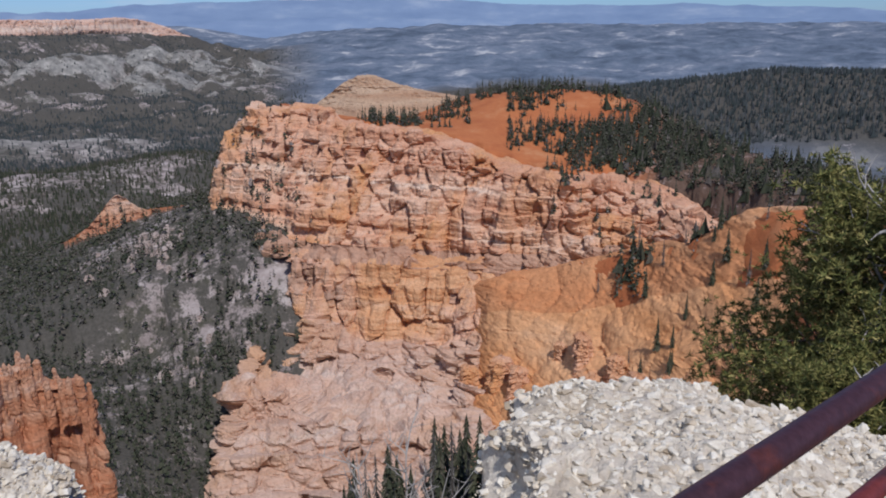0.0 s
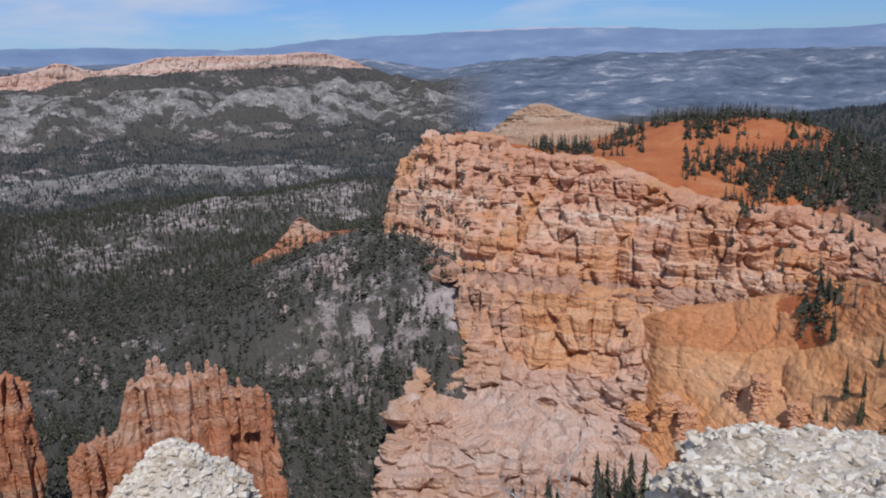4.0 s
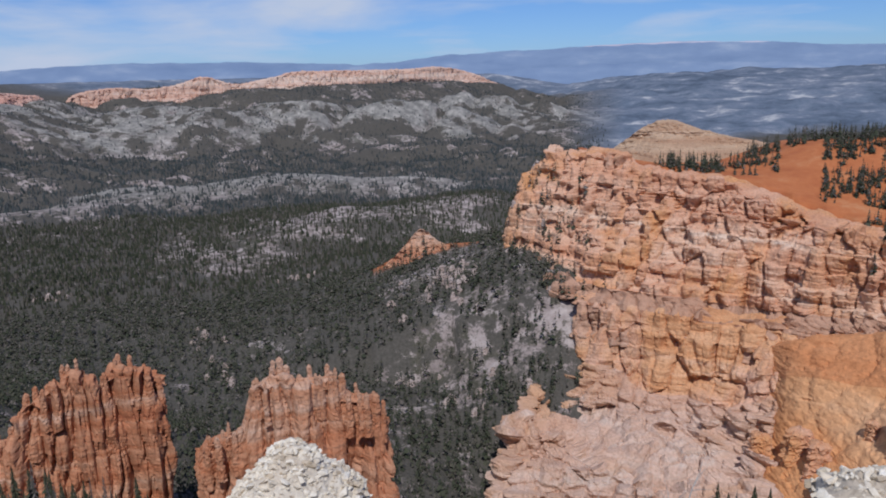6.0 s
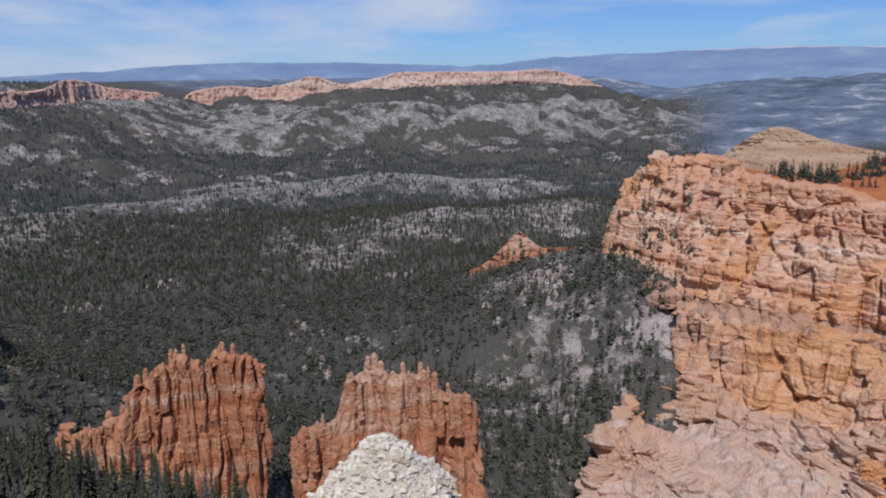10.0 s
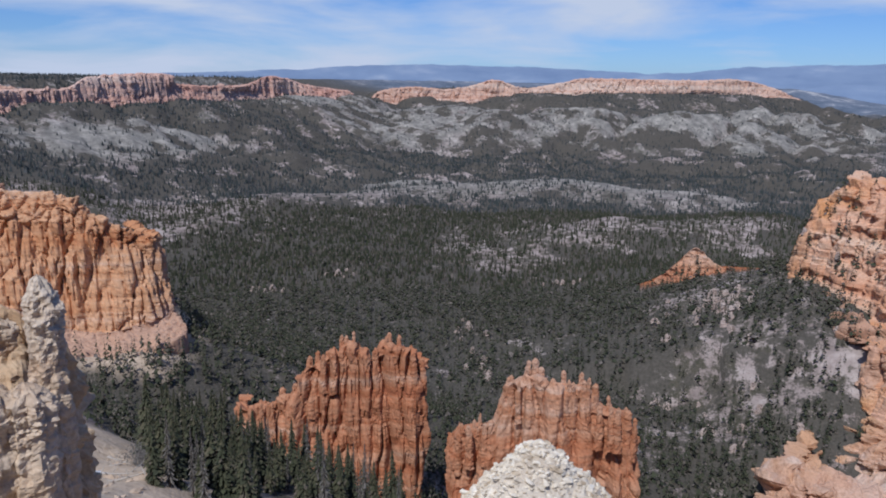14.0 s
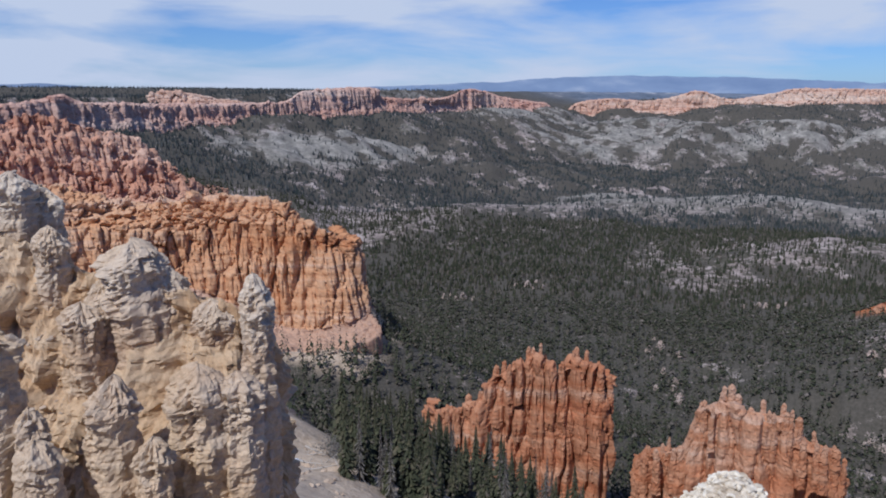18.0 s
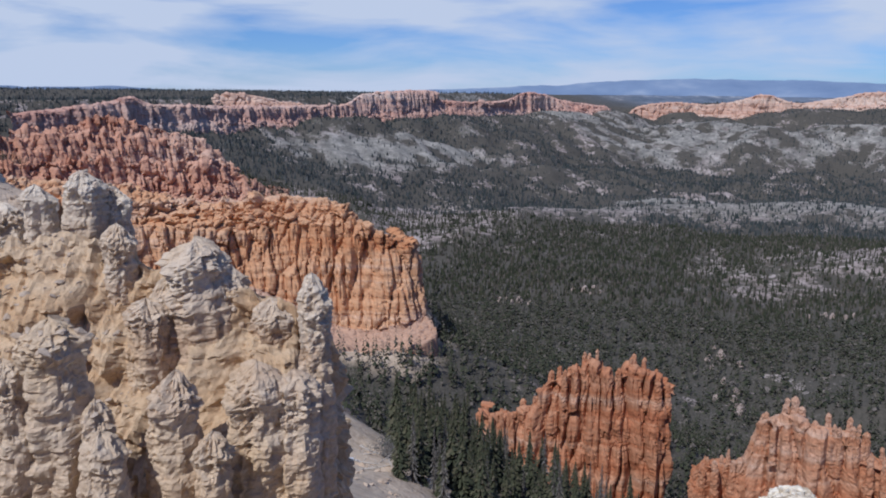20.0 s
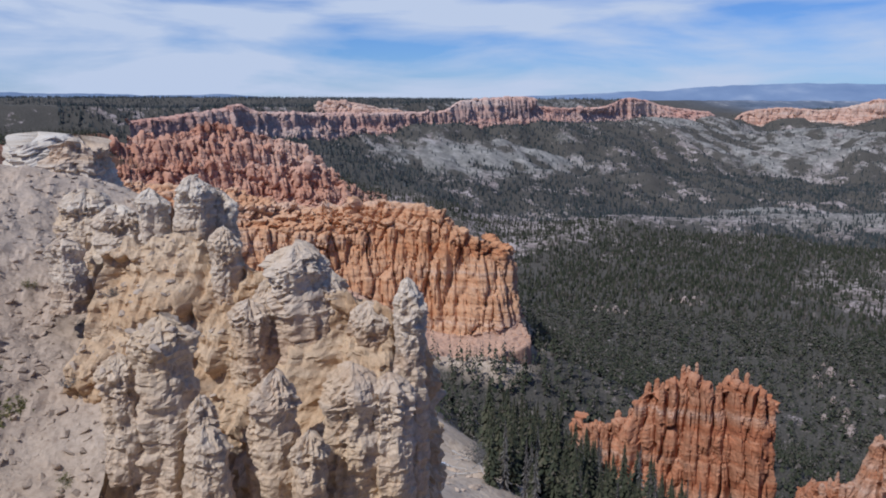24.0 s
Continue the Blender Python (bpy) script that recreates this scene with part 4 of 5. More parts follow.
# ---------------------------------------------------------------- pinnacles
def column_mesh(r, height, seed, mat, sides=14, rows=26, taper=0.55, ledge=0.18, bed=2.5, lump=0.22, head=0.0, detail=0.0, cap=0.0, name="column"):
    """A rock column, foot at the origin: flutes, ledges, a blocky or pointed head."""
    t = np.linspace(0, 1, rows)
    a = np.linspace(0, 2 * np.pi, sides, endpoint=False)
    A, T = np.meshgrid(a, t, indexing="ij")
    Z = T * height
    R = r * (1 - (1 - taper) * T ** 1.2)
    R = R * (1 + 0.09 * blocks(A * r, Z, r * 0.7, bed * 0.6, seed + 6))
    R = R * (1 + ledge * np.tanh(2.5 * fbm(Z / bed, np.cos(A) * 0.4, np.sin(A) * 0.4, seed, 3)))
    R = R * (1 + lump * vnoise(np.cos(A) * 1.6, np.sin(A) * 1.6, Z / (r * 3), seed + 1) + 0.5 * lump * vnoise(np.cos(A) * 3.5, np.sin(A) * 3.5, Z / (r * 2), seed + 2))
    if head:
        R = R * (1 + head * np.exp(-((T - 0.88) / 0.09) ** 2) - head * 0.8 * np.exp(-((T - 0.72) / 0.07) ** 2))
    if detail:
        R = R + detail * fbm(np.cos(A) * r * 1.7, np.sin(A) * r * 1.7, Z * 1.7, seed + 3, 4) + 0.35 * detail * fbm(np.cos(A) * r * 5, np.sin(A) * r * 5, Z * 6, seed + 5, 3)
    if cap:
        u, v = np.cos(A) * r, np.sin(A) * r
        where = np.clip(4 * (T - 0.62 + 0.35 * vnoise(u * 0.6, v * 0.6, Z * 0.35, seed + 8)), 0.12, 1)
        knob = 1 - np.abs(vnoise(u * 2.3, v * 2.3, Z * 2.9, seed + 9)) * 1.6 + 0.5 * (1 - np.abs(vnoise(u * 5, v * 5, Z * 6, seed + 10)) * 2)
        R = (R + cap * where * (knob - 0.6)) * np.clip((1.0 - T) / (0.16 + 0.05 * math.sin(seed)), 0.0, 1) ** 0.5
    R = R * np.clip((1.0 - T) * rows / 2.0, 0.0, 1) ** 0.5
    lean = 0.10 * r
    X = R * np.cos(A) + lean * np.sin(T * 4 + seed)
    Y = R * np.sin(A) + lean * np.cos(T * 3 + seed)
    Z = Z + (0.12 * r * vnoise(np.cos(A) * 2, np.sin(A) * 2, 0, seed + 4)) * T
    return mesh_from(name, np.stack([X, Y, Z], -1).reshape(-1, 3), grid_faces(sides, rows, True), mat, False)


def pipes(parent, line, count, radius, height, mat, seed, name="spire", sides=11, rows=26, ragged=6.0):
    """A row of fluted spires standing side by side; line: bearing, distance and top."""
    rr = random.Random(seed)
    az, dist, tops = zip(*line)
    for k in range(count):
        u = (k + rr.uniform(0.1, 0.9)) / count
        a = az[0] + (az[-1] - az[0]) * u
        d = float(np.interp(-a, [-q for q in az], dist)) + rr.uniform(-1, 1) * radius[1]
        top = float(np.interp(-a, [-q for q in az], tops)) - ragged * rr.random() ** 2
        r = rr.uniform(*radius)
        me = column_mesh(r, height, seed * 50 + k, mat[k % len(mat)], sides=sides, rows=rows, taper=rr.uniform(0.2, 0.45), ledge=0.06, bed=r * 0.8, lump=0.24, detail=0.12 * r, name=name)
        child(name, me, parent).location = (*P(a, d), top - height)



def castle(name, label, left, right, dist, tops, foot, thick, mat, seed, teeth):
    """A walled fin between two bearings with columns on its crest; tops: share along the fin and height of the skyline."""
    rng = random.Random(seed)
    ob = thing(name, label, "rock pinnacles")
    us, zs = [u for u, _ in tops], [z for _, z in tops]
    crest, mid, low = [], [], []
    for u in np.linspace(0, 1, 18):
        az, top, bow = left + (right - left) * u, float(np.interp(u, us, zs)), 5.0 * (2 * u - 1) ** 2
        crest.append((*P(az, dist - 0.25 * thick + bow), top - 3.5))
        mid.append((*P(az, dist - 0.55 * thick + bow), 0.62 * top + 0.38 * foot))
        low.append((*P(az, dist - 1.1 * thick + bow), foot))
    for part_name, me, lab in loft([crest, mid, low], [("wall", 0, 2, mat, "")], 0.5, 0.48, seed * 7, big=(13, 6.0), column=(4.6, 3.6), small=(1.7, 1.2), bed=(1.4, 0.35), fine=(1.2, 0.2), crown=1.3, back=(thick * 0.7, -2), wrap=(16, 16), steep=0.1, terrace=0.15):
        child(part_name, me, ob, lab)
    for k in range(teeth):
        u = (k + 0.5) / teeth + rng.uniform(-0.012, 0.012)
        az = left + (right - left) * u
        x, y = P(az, dist + rng.uniform(-0.5, 0.4) * thick)
        top = float(np.interp(u, us, zs)) - rng.uniform(0, 1) ** 2 * 2.0
        r = rng.uniform(0.9, 1.9)
        me = column_mesh(r, 15, seed * 100 + k, mat, sides=16, rows=34, taper=rng.uniform(0.3, 0.55), ledge=0.10, bed=1.5, lump=0.28, detail=0.25)
        c = child("column", me, ob)
        c.location = (x, y, top - 15)
    return ob


castle("hoodoo_castle", "red orange fin of fluted hoodoo columns", 55.1, 41.4, 285,
       [(0.0, -116.5), (0.241, -110.7), (0.328, -106.1), (0.358, -99.9), (0.489, -95.4), (0.555, -92.1), (0.606, -87.2), (0.642, -92.1), (0.679, -98.8), (0.73, -96.5), (0.759, -90.5), (0.854, -91.6), (0.883, -95.4), (0.956, -96.0), (1.007, -101.6)],
       -160, 9, M_RED, 5, 30)
castle("hoodoo_castle", "orange blocky cluster of hoodoo columns", 39.5, 25.5, 245,
       [(0.0, -113.7), (0.086, -107.0), (0.264, -103.4), (0.293, -93.4), (0.35, -89.5), (0.457, -86.6), (0.507, -90.0), (0.75, -90.0), (0.793, -95.9), (0.879, -96.9), (0.979, -99.9), (1.0, -108.0)],
       -155, 12, M_RED, 6, 34)

# ---------------------------------------------------------------- handrail
def tube(points, r, name, mat, sides=16):
    """A round bar through the points."""
    p = np.array(points, float)
    t = np.gradient(p, axis=0)
    t /= np.linalg.norm(t, axis=1)[:, None]
    up = np.array([0.13, 0.21, 0.97])
    u = np.cross(t, up)
    u /= np.linalg.norm(u, axis=1)[:, None]
    w = np.cross(t, u)
    a = np.linspace(0, 2 * np.pi, sides, endpoint=False)
    V = p[:, None] + (np.cos(a)[None, :, None] * u[:, None] + np.sin(a)[None, :, None] * w[:, None]) * (r[:, None, None] if isinstance(r, np.ndarray) else r)
    n = len(p)
    i, j = np.meshgrid(np.arange(n - 1), np.arange(sides), indexing="ij")
    j2 = (j + 1) % sides
    f = np.stack([i * sides + j, i * sides + j2, (i + 1) * sides + j2, (i + 1) * sides + j], -1).reshape(-1, 4)
    return mesh_from(name, V.reshape(-1, 3), f, mat, True)


def rust_material(name, base, worn):
    m, nodes, links, b = material(name, 0.45)
    pos = place(nodes)
    f = noise_node(nodes, links, pos, 9.0, 6, 0.65)
    g = noise_node(nodes, links, pos, 60.0, 4, 0.6)
    col = mix_node(nodes, links, ramp_node(nodes, links, f, [(0.52, (0, 0, 0)), (0.64, (1, 1, 1))]), base, worn)
    links.new(mix_node(nodes, links, 1.0, col, ramp_node(nodes, links, g, [(0.3, (0.75, 0.75, 0.75)), (0.7, (1.2, 1.2, 1.2))]), "MULTIPLY"), b.inputs["Base Color"])
    b.inputs["Metallic"].default_value = 0.25
    bump_node(nodes, links, b, g, 0.001)
    return m


M_RAIL = rust_material("worn_brown_paint", (0.075, 0.035, 0.042), (0.13, 0.04, 0.032))
M_RAIL_RED = rust_material("worn_red_paint", (0.20, 0.045, 0.04), (0.09, 0.04, 0.04))
rail = thing("handrail", "brown painted steel pipe handrail with worn red patches", "railing", at=(0, 0, 0))
dirx, diry = 0.77, 0.64
child("top_rail", tube([(0.281 + dirx * s, 0.98 + diry * s, 1.03) for s in np.linspace(-1.4, 3.2, 24)], 0.022, "top_rail", M_RAIL), rail)
child("mid_rail", tube([(0.627 + dirx * s, 1.28 + diry * s, 0.80) for s in np.linspace(-1.7, 2.8, 24)], 0.018, "mid_rail", M_RAIL_RED), rail, "red painted lower pipe")
for s in (-1.3, 3.0):
    child("post", tube([(0.281 + dirx * s, 0.98 + diry * s, z) for z in (-6.0, -2, 0.4, 1.02)], 0.026, "post", M_RAIL), rail)


# ---------------------------------------------------------------- white outcrop with knobbly columns
SCREE = [(-9, 0.9), (-3, 0.15), (0, 0.0), (1, 0.16), (3, 0.26), (4, 0.45), (6, 0.58), (7, 0.80), (9, 1.0), (13, 1.3)]
outcrop = cliff_thing("white_outcrop", "cream and white limestone outcrop with rubble slope", [
    ("rock_face", cliff([(66.6, 62, -24, -60, 0.05), (66.5, 54, -16, -50, 0.08), (67.2, 49.5, -12.6, -36, 0.3), (70, 50, -11.2, -24.5, 1), (74, 52, -10.4, -24, 1), (79, 55, -9.6, -23, 1.1), (83, 57, -7.8, -21, 1.1), (88, 59, -8.4, -20, 1.1)],
                        SCREE, 0.2, 0.16, M_GOLDEN, 71, flute=(3.2, 1.9), column=(1.1, 0.7), bed=(0.8, 0.16), fine=0.32, lump=(3.0, 0.8), crown=0.5, g=0.25, drop=14, block=(0.7, 0.6, 0.2)), ""),
    ("rubble_slope", cliff([(83.5, 84, -9.0, -17, 0.9), (88, 85, -6.6, -18, 1.0), (92, 86, -5.0, -17, 1.1), (97, 87, -3.4, -16, 1.2), (108, 88, -2.5, -15, 1.2)],
                           [(-12, 0.5), (-4, 0.05), (0, 0.0), (8, 0.22), (20, 0.55), (34, 0.9), (46, 1.3)], 0.28, 0.24, M_SCREE, 73, flute=(9, 0.5), column=(2.6, 0.3), bed=(1.4, 0.25), fine=0.22, lump=(5, 1.0), crown=0.4, g=0.45, drop=14, block=(0.9, 0.6, 0.18)), "pale stony slope"),
], "rock outcrop")
# bearing, distance, top, radius, height
KNOBS = [(84.8, 44, -9.6, 1.55, 10), (87.5, 44, -11.5, 0.95, 7), (82.2, 42.5, -13.8, 0.8, 8), (82.1, 41.5, -15.2, 1.2, 7), (77.2, 43, -12.9, 1.35, 10), (71.8, 44, -13.1, 1.75, 11),
         (69.0, 44, -13.7, 1.3, 11), (67.4, 46, -8.7, 0.9, 14), (75.0, 52, -7.5, 2.1, 9), (73.2, 52, -9.3, 1.6, 8), (77.1, 52, -9.8, 1.3, 8), (80.3, 55, -6.8, 0.95, 8),
         (82.2, 58, -3.7, 1.25, 9), (80.5, 59, -4.7, 1.2, 8), (84.7, 60, -4.6, 1.0, 7), (86.8, 62, -5.9, 1.6, 6), (88.7, 66, -5.2, 1.9, 6), (74.9, 41.5, -15.9, 0.9, 7),
         (70.5, 50, -11.1, 1.2, 9), (78.7, 51, -10.9, 1.2, 8), (90.2, 60, -7.8, 1.2, 5)]
for k, (az, dist, top, r, h) in enumerate(KNOBS):
    ob = child("column", column_mesh(r * 1.2, h, 300 + k, M_CREAM, sides=64, rows=int(h * 10), taper=0.70, ledge=0.05, bed=1.1, lump=0.24, head=0.14, detail=0.13, cap=0.34), outcrop)
    ob.location = (*P(az, dist), top - h)
knoll = thing("cream_knoll", "cream rounded limestone knoll behind the outcrop", "rock outcrop")
child("rock", column_mesh(9, 16, 341, M_CREAM, sides=48, rows=60, taper=0.35, ledge=0.10, bed=2.0, lump=0.3, detail=0.5), knoll).location = (*P(88.8, 125), -20.4)
child("rock", column_mesh(12, 16, 345, M_WHITE, sides=40, rows=50, taper=0.5, ledge=0.08, bed=2.0, lump=0.3, detail=0.6), knoll).location = (*P(91, 205), -23)


# ---------------------------------------------------------------- rubble rocks before the overlook
def stone_mesh(seed):
    """An angular broken stone, about one metre across."""
    rng = np.random.default_rng(seed)
    bm = bmesh.new()
    for v in rng.normal(size=(15, 3)):
        v = v / np.linalg.norm(v) * rng.uniform(0.38, 0.55) * np.array([1.25, 0.95, 0.62])
        bm.verts.new(v)
    hull = bmesh.ops.convex_hull(bm, input=bm.verts[:])
    bmesh.ops.delete(bm, geom=list({e for e in hull["geom_interior"] + hull["geom_unused"] if isinstance(e, bmesh.types.BMVert)}), context="VERTS")
    me = bpy.data.meshes.new("stone")
    bm.to_mesh(me)
    bm.free()
    return me


def stone_material():
    m, nodes, links, b = material("white_rubble_stone")
    info = nodes.new("ShaderNodeObjectInfo")
    geo = nodes.new("ShaderNodeNewGeometry")
    both = math_node(nodes, links, "FRACT", math_node(nodes, links, "ADD", info.outputs["Random"], geo.outputs["Random Per Island"]), 0.0)
    col = ramp_node(nodes, links, both, [(0.0, (0.48, 0.39, 0.28)), (0.2, (0.68, 0.60, 0.48)), (0.7, (0.79, 0.73, 0.61)), (1.0, (0.85, 0.80, 0.69))])
    pos = geo.outputs["Position"]
    f = noise_node(nodes, links, pos, 7.0, 8, 0.7)
    col = mix_node(nodes, links, 1.0, col, ramp_node(nodes, links, f, [(0.3, (0.72, 0.68, 0.62)), (0.6, (1.05, 1.05, 1.05))]), "MULTIPLY")
    links.new(col, b.inputs["Base Color"])
    bump_node(nodes, links, b, f, 0.03)
    return m


M_STONE = stone_material()
STONES = [stone_mesh(900 + k) for k in range(10)]
for me in STONES:
    me.materials.append(M_STONE)


M_RUBBLE = rock("white_rubble_rock", [(0.12, (0.44, 0.36, 0.26)), (0.4, (0.64, 0.56, 0.45)), (0.7, (0.75, 0.69, 0.58)), (0.9, (0.81, 0.76, 0.66))], 0.12, bumpy=0.5)


def rubble_rock(name, label, az, dist, top, half_w, half_d, tilt, height, seed, peak, count, sizes):
    """A block of white limestone whose top and shoulders are covered with loose broken stones."""
    rng = random.Random(seed)
    ob = thing(name, label, "rock")
    cx, cy = P(az, dist)
    na, nr = 120, 70
    a = np.linspace(0, 2 * np.pi, na, endpoint=False)
    t = np.linspace(0.001, 1, nr)
    A, T = np.meshgrid(a, t, indexing="ij")
    rim = 1 + 0.16 * vnoise(np.cos(A) * 2, np.sin(A) * 2, 0, seed) + 0.07 * vnoise(np.cos(A) * 6, np.sin(A) * 6, 0, seed + 1)
    rad = np.interp(T, [0, 0.6, 0.8, 1], [0, 0.97, 1.05, 1.16]) * rim
    U, W = rad * np.cos(A) * half_w, rad * np.sin(A) * half_d        # along the view's right, and away
    Zt = top + tilt[0] * U + tilt[1] * W - peak * np.hypot(U / half_w, W / half_d) ** 1.3
    Z = Zt - height * np.interp(T, [0, 0.55, 0.62, 0.75, 1], [0, 0, 0.06, 0.35, 1])
    Z = Z + 0.22 * fbm(U * 0.9, W * 0.9, Z * 0.5, seed + 2, 4) + 0.06 * fbm(U * 5, W * 5, Z * 5, seed + 3, 3)
    bulge = 1 + 0.10 * np.tanh(2 * fbm(Z * 1.3, A * 2, 0, seed + 4, 3)) * np.clip((T - 0.55) * 6, 0, 1)
    U, W = U * bulge, W * bulge
    r = radians(az)
    X, Y = cx + U * math.cos(r) - W * math.sin(r), cy + U * math.sin(r) + W * math.cos(r)
    child("block", mesh_from("block", np.stack([X, Y, Z], -1).reshape(-1, 3), grid_faces(na, nr, True), M_RUBBLE, False), ob)
    rest_v, rest_f, base = [], [], 0
    for k in range(count):
        i, j = rng.randrange(na), int((0.02 + 0.72 * rng.random() ** 0.6) * nr)
        p = Vector((X[i, j], Y[i, j], Z[i, j])) + Vector((rng.uniform(-0.06, 0.06), rng.uniform(-0.06, 0.06), -0.01))
        size = sizes[0] + (sizes[1] - sizes[0]) * rng.random() ** 3.2 if k > 60 else sizes[1] * rng.uniform(0.6, 1.25)
        m = Matrix.LocRotScale(p, Euler((rng.uniform(-0.6, 0.6), rng.uniform(-0.6, 0.6), rng.uniform(0, 6.28))), Vector((size, size * rng.uniform(0.7, 1.1), size * rng.uniform(0.7, 1.2))))
        me = STONES[rng.randrange(len(STONES))]
        if k < 280:
            child("stone", me, ob).matrix_local = m
        else:
            rest_v += [m @ v.co for v in me.vertices]
            rest_f += [[base + q for q in f.vertices] for f in me.polygons]
            base += len(me.vertices)
    if rest_v:
        me = bpy.data.meshes.new("rubble")
        me.from_pydata([tuple(v) for v in rest_v], [], rest_f)
        me.materials.append(M_STONE)
        tagged(child("rubble", me, ob), kind="stuff")
    return ob


rubble_rock("rubble_rock", "broad white limestone rock covered in broken stones", -22.3, 9.6, -3.36, 3.0, 3.0, (-0.04, -0.16), 4.0, 51, 0.35, 11000, (0.03, 0.22))
rubble_rock("rubble_rock", "small white limestone crag of broken blocks", 33.2, 18.2, -7.0, 1.9, 1.3, (0.14, 0), 3.0, 57, 1.5, 3000, (0.05, 0.30))


# ---------------------------------------------------------------- far range
def far_ridge(parent, line, dist, mat, seed, rough):
    """One skyline of the far range: bearing and elevation of its crest, in degrees."""
    az = np.arange(line[0][0], line[-1][0], 0.12)
    el = np.interp(az, [a for a, _ in line], [e for _, e in line]) + rough * fbm(az * 0.8, seed, 0, seed, 5)
    t = np.array([0, 0.35, 0.6, 0.8, 1.0])
    A, T = np.meshgrid(az, t, indexing="ij")
    Dd = dist - 260 * (1 - T)
    top = EYE + np.tan(np.radians(el))[:, None] * Dd
    Z = -230 + (top + 230) * T ** 0.8
    X, Y = -Dd * np.sin(np.radians(A)), Dd * np.cos(np.radians(A))
    child("ridge", mesh_from("ridge", np.stack([X, Y, Z], -1).reshape(-1, 3), grid_faces(len(az), len(t)), mat, True), parent)


mountains = thing("mountain_range", "hazy blue mesas and mountains along the horizon", "mountain range")
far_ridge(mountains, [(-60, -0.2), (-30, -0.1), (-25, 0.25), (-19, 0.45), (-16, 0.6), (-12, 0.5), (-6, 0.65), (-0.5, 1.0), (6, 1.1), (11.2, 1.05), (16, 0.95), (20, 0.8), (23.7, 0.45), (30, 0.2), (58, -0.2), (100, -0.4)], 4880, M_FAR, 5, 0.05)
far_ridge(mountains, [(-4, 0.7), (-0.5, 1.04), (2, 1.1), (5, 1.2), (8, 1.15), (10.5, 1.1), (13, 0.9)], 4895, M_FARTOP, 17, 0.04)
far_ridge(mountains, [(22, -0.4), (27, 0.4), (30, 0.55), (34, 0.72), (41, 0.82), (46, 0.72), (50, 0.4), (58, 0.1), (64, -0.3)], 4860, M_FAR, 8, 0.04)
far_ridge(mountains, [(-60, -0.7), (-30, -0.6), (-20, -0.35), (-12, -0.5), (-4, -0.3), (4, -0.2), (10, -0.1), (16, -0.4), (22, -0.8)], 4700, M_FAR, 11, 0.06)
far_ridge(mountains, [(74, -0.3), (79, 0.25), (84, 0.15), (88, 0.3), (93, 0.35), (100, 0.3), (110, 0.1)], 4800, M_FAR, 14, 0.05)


# ---------------------------------------------------------------- trees
def crown_arrays(h, r, whorls, sides, seed, droop=0.35):
    """A conifer's crown as tiers of ragged boughs: vertices and triangles."""
    rng = np.random.default_rng(seed)
    V, F = [], []
    for w in range(whorls):
        t = w / whorls
        z = h * (0.10 + 0.90 * t)
        rad = r * (1 - t) ** 0.85 * rng.uniform(0.55, 1.2) + 0.05 * r
        gap = h * 0.9 / whorls
        base = len(V)
        V.append((rng.uniform(-.05, .05) * r, rng.uniform(-.05, .05) * r, min(h, z + gap * 1.5)))
        off = rng.uniform(0, 6.28)
        n = sides * 2
        for k in range(n):
            a = off + 2 * np.pi * k / n + rng.uniform(-0.12, 0.12)
            q = rad * (rng.uniform(0.6, 1.25) if k % 2 else rng.uniform(0.25, 0.6))
            V.append((q * np.cos(a), q * np.sin(a), z - droop * q * rng.uniform(0.3, 1.2)))
        for k in range(n):
            F.append((base, base + 1 + k, base + 1 + (k + 1) % n))
    return np.array(V), np.array(F)


def bough_arrays(h, r, count, seed, sprigs=True, wide=(0.22, 0.42)):
    """A conifer's crown of single ragged boughs round a bare axis."""
    rng = np.random.default_rng(seed)
    V, F = [], []
    for k in range(count):
        t = (k + rng.uniform(0, 1)) / count
        z = h * (0.07 + 0.93 * t)
        L = r * (1 - t) ** 0.8 * rng.uniform(0.5, 1.2) + 0.03 * r
        a, drop, w = k * 2.4 + rng.uniform(-0.6, 0.6), L * rng.uniform(0.2, 1.1), L * rng.uniform(*wide)
        c, s, roll = np.cos(a), np.sin(a), rng.uniform(-0.5, 0.5) * w
        at = lambda q, side, up: (c * q * L - s * side, s * q * L + c * side, z - drop * q + up)
        n = len(V)
        V += [at(0, 0, 0.03 * h), at(0.55, w, roll), at(1, 0, 0), at(0.5, -w, -roll)]
        F += [(n, n + 3, n + 2), (n, n + 2, n + 1)]
        if sprigs:
            V += [at(0.85, 1.3 * w, roll), at(0.8, -1.3 * w, -roll), at(0.35, 0, 0.25 * w)]
            F += [(n + 6, n + 2, n + 4), (n + 6, n + 5, n + 2)]
    V += [(0.02 * r, 0, 0.93 * h), (-0.02 * r, 0.02 * r, 0.93 * h), (0, 0, h)]
    F.append((len(V) - 3, len(V) - 2, len(V) - 1))
    return np.array(V), np.array(F)


def trunk_arrays(h, r, sides=6):
    V, F = [], []
    for k, (z, q) in enumerate(((-1.5, 1.1), (0, 1.0), (h * 0.5, 0.6), (h * 0.98, 0.08))):
        for a in range(sides):
            V.append((r * q * math.cos(6.283 * a / sides), r * q * math.sin(6.283 * a / sides), z))
    for k in range(3):
        for a in range(sides):
            b = (a + 1) % sides
            F.append((k * sides + a, k * sides + b, (k + 1) * sides + b, (k + 1) * sides + a))
    return np.array(V), np.array(F)


bpy.context.view_layer.update()
DEPS = bpy.context.evaluated_depsgraph_get()


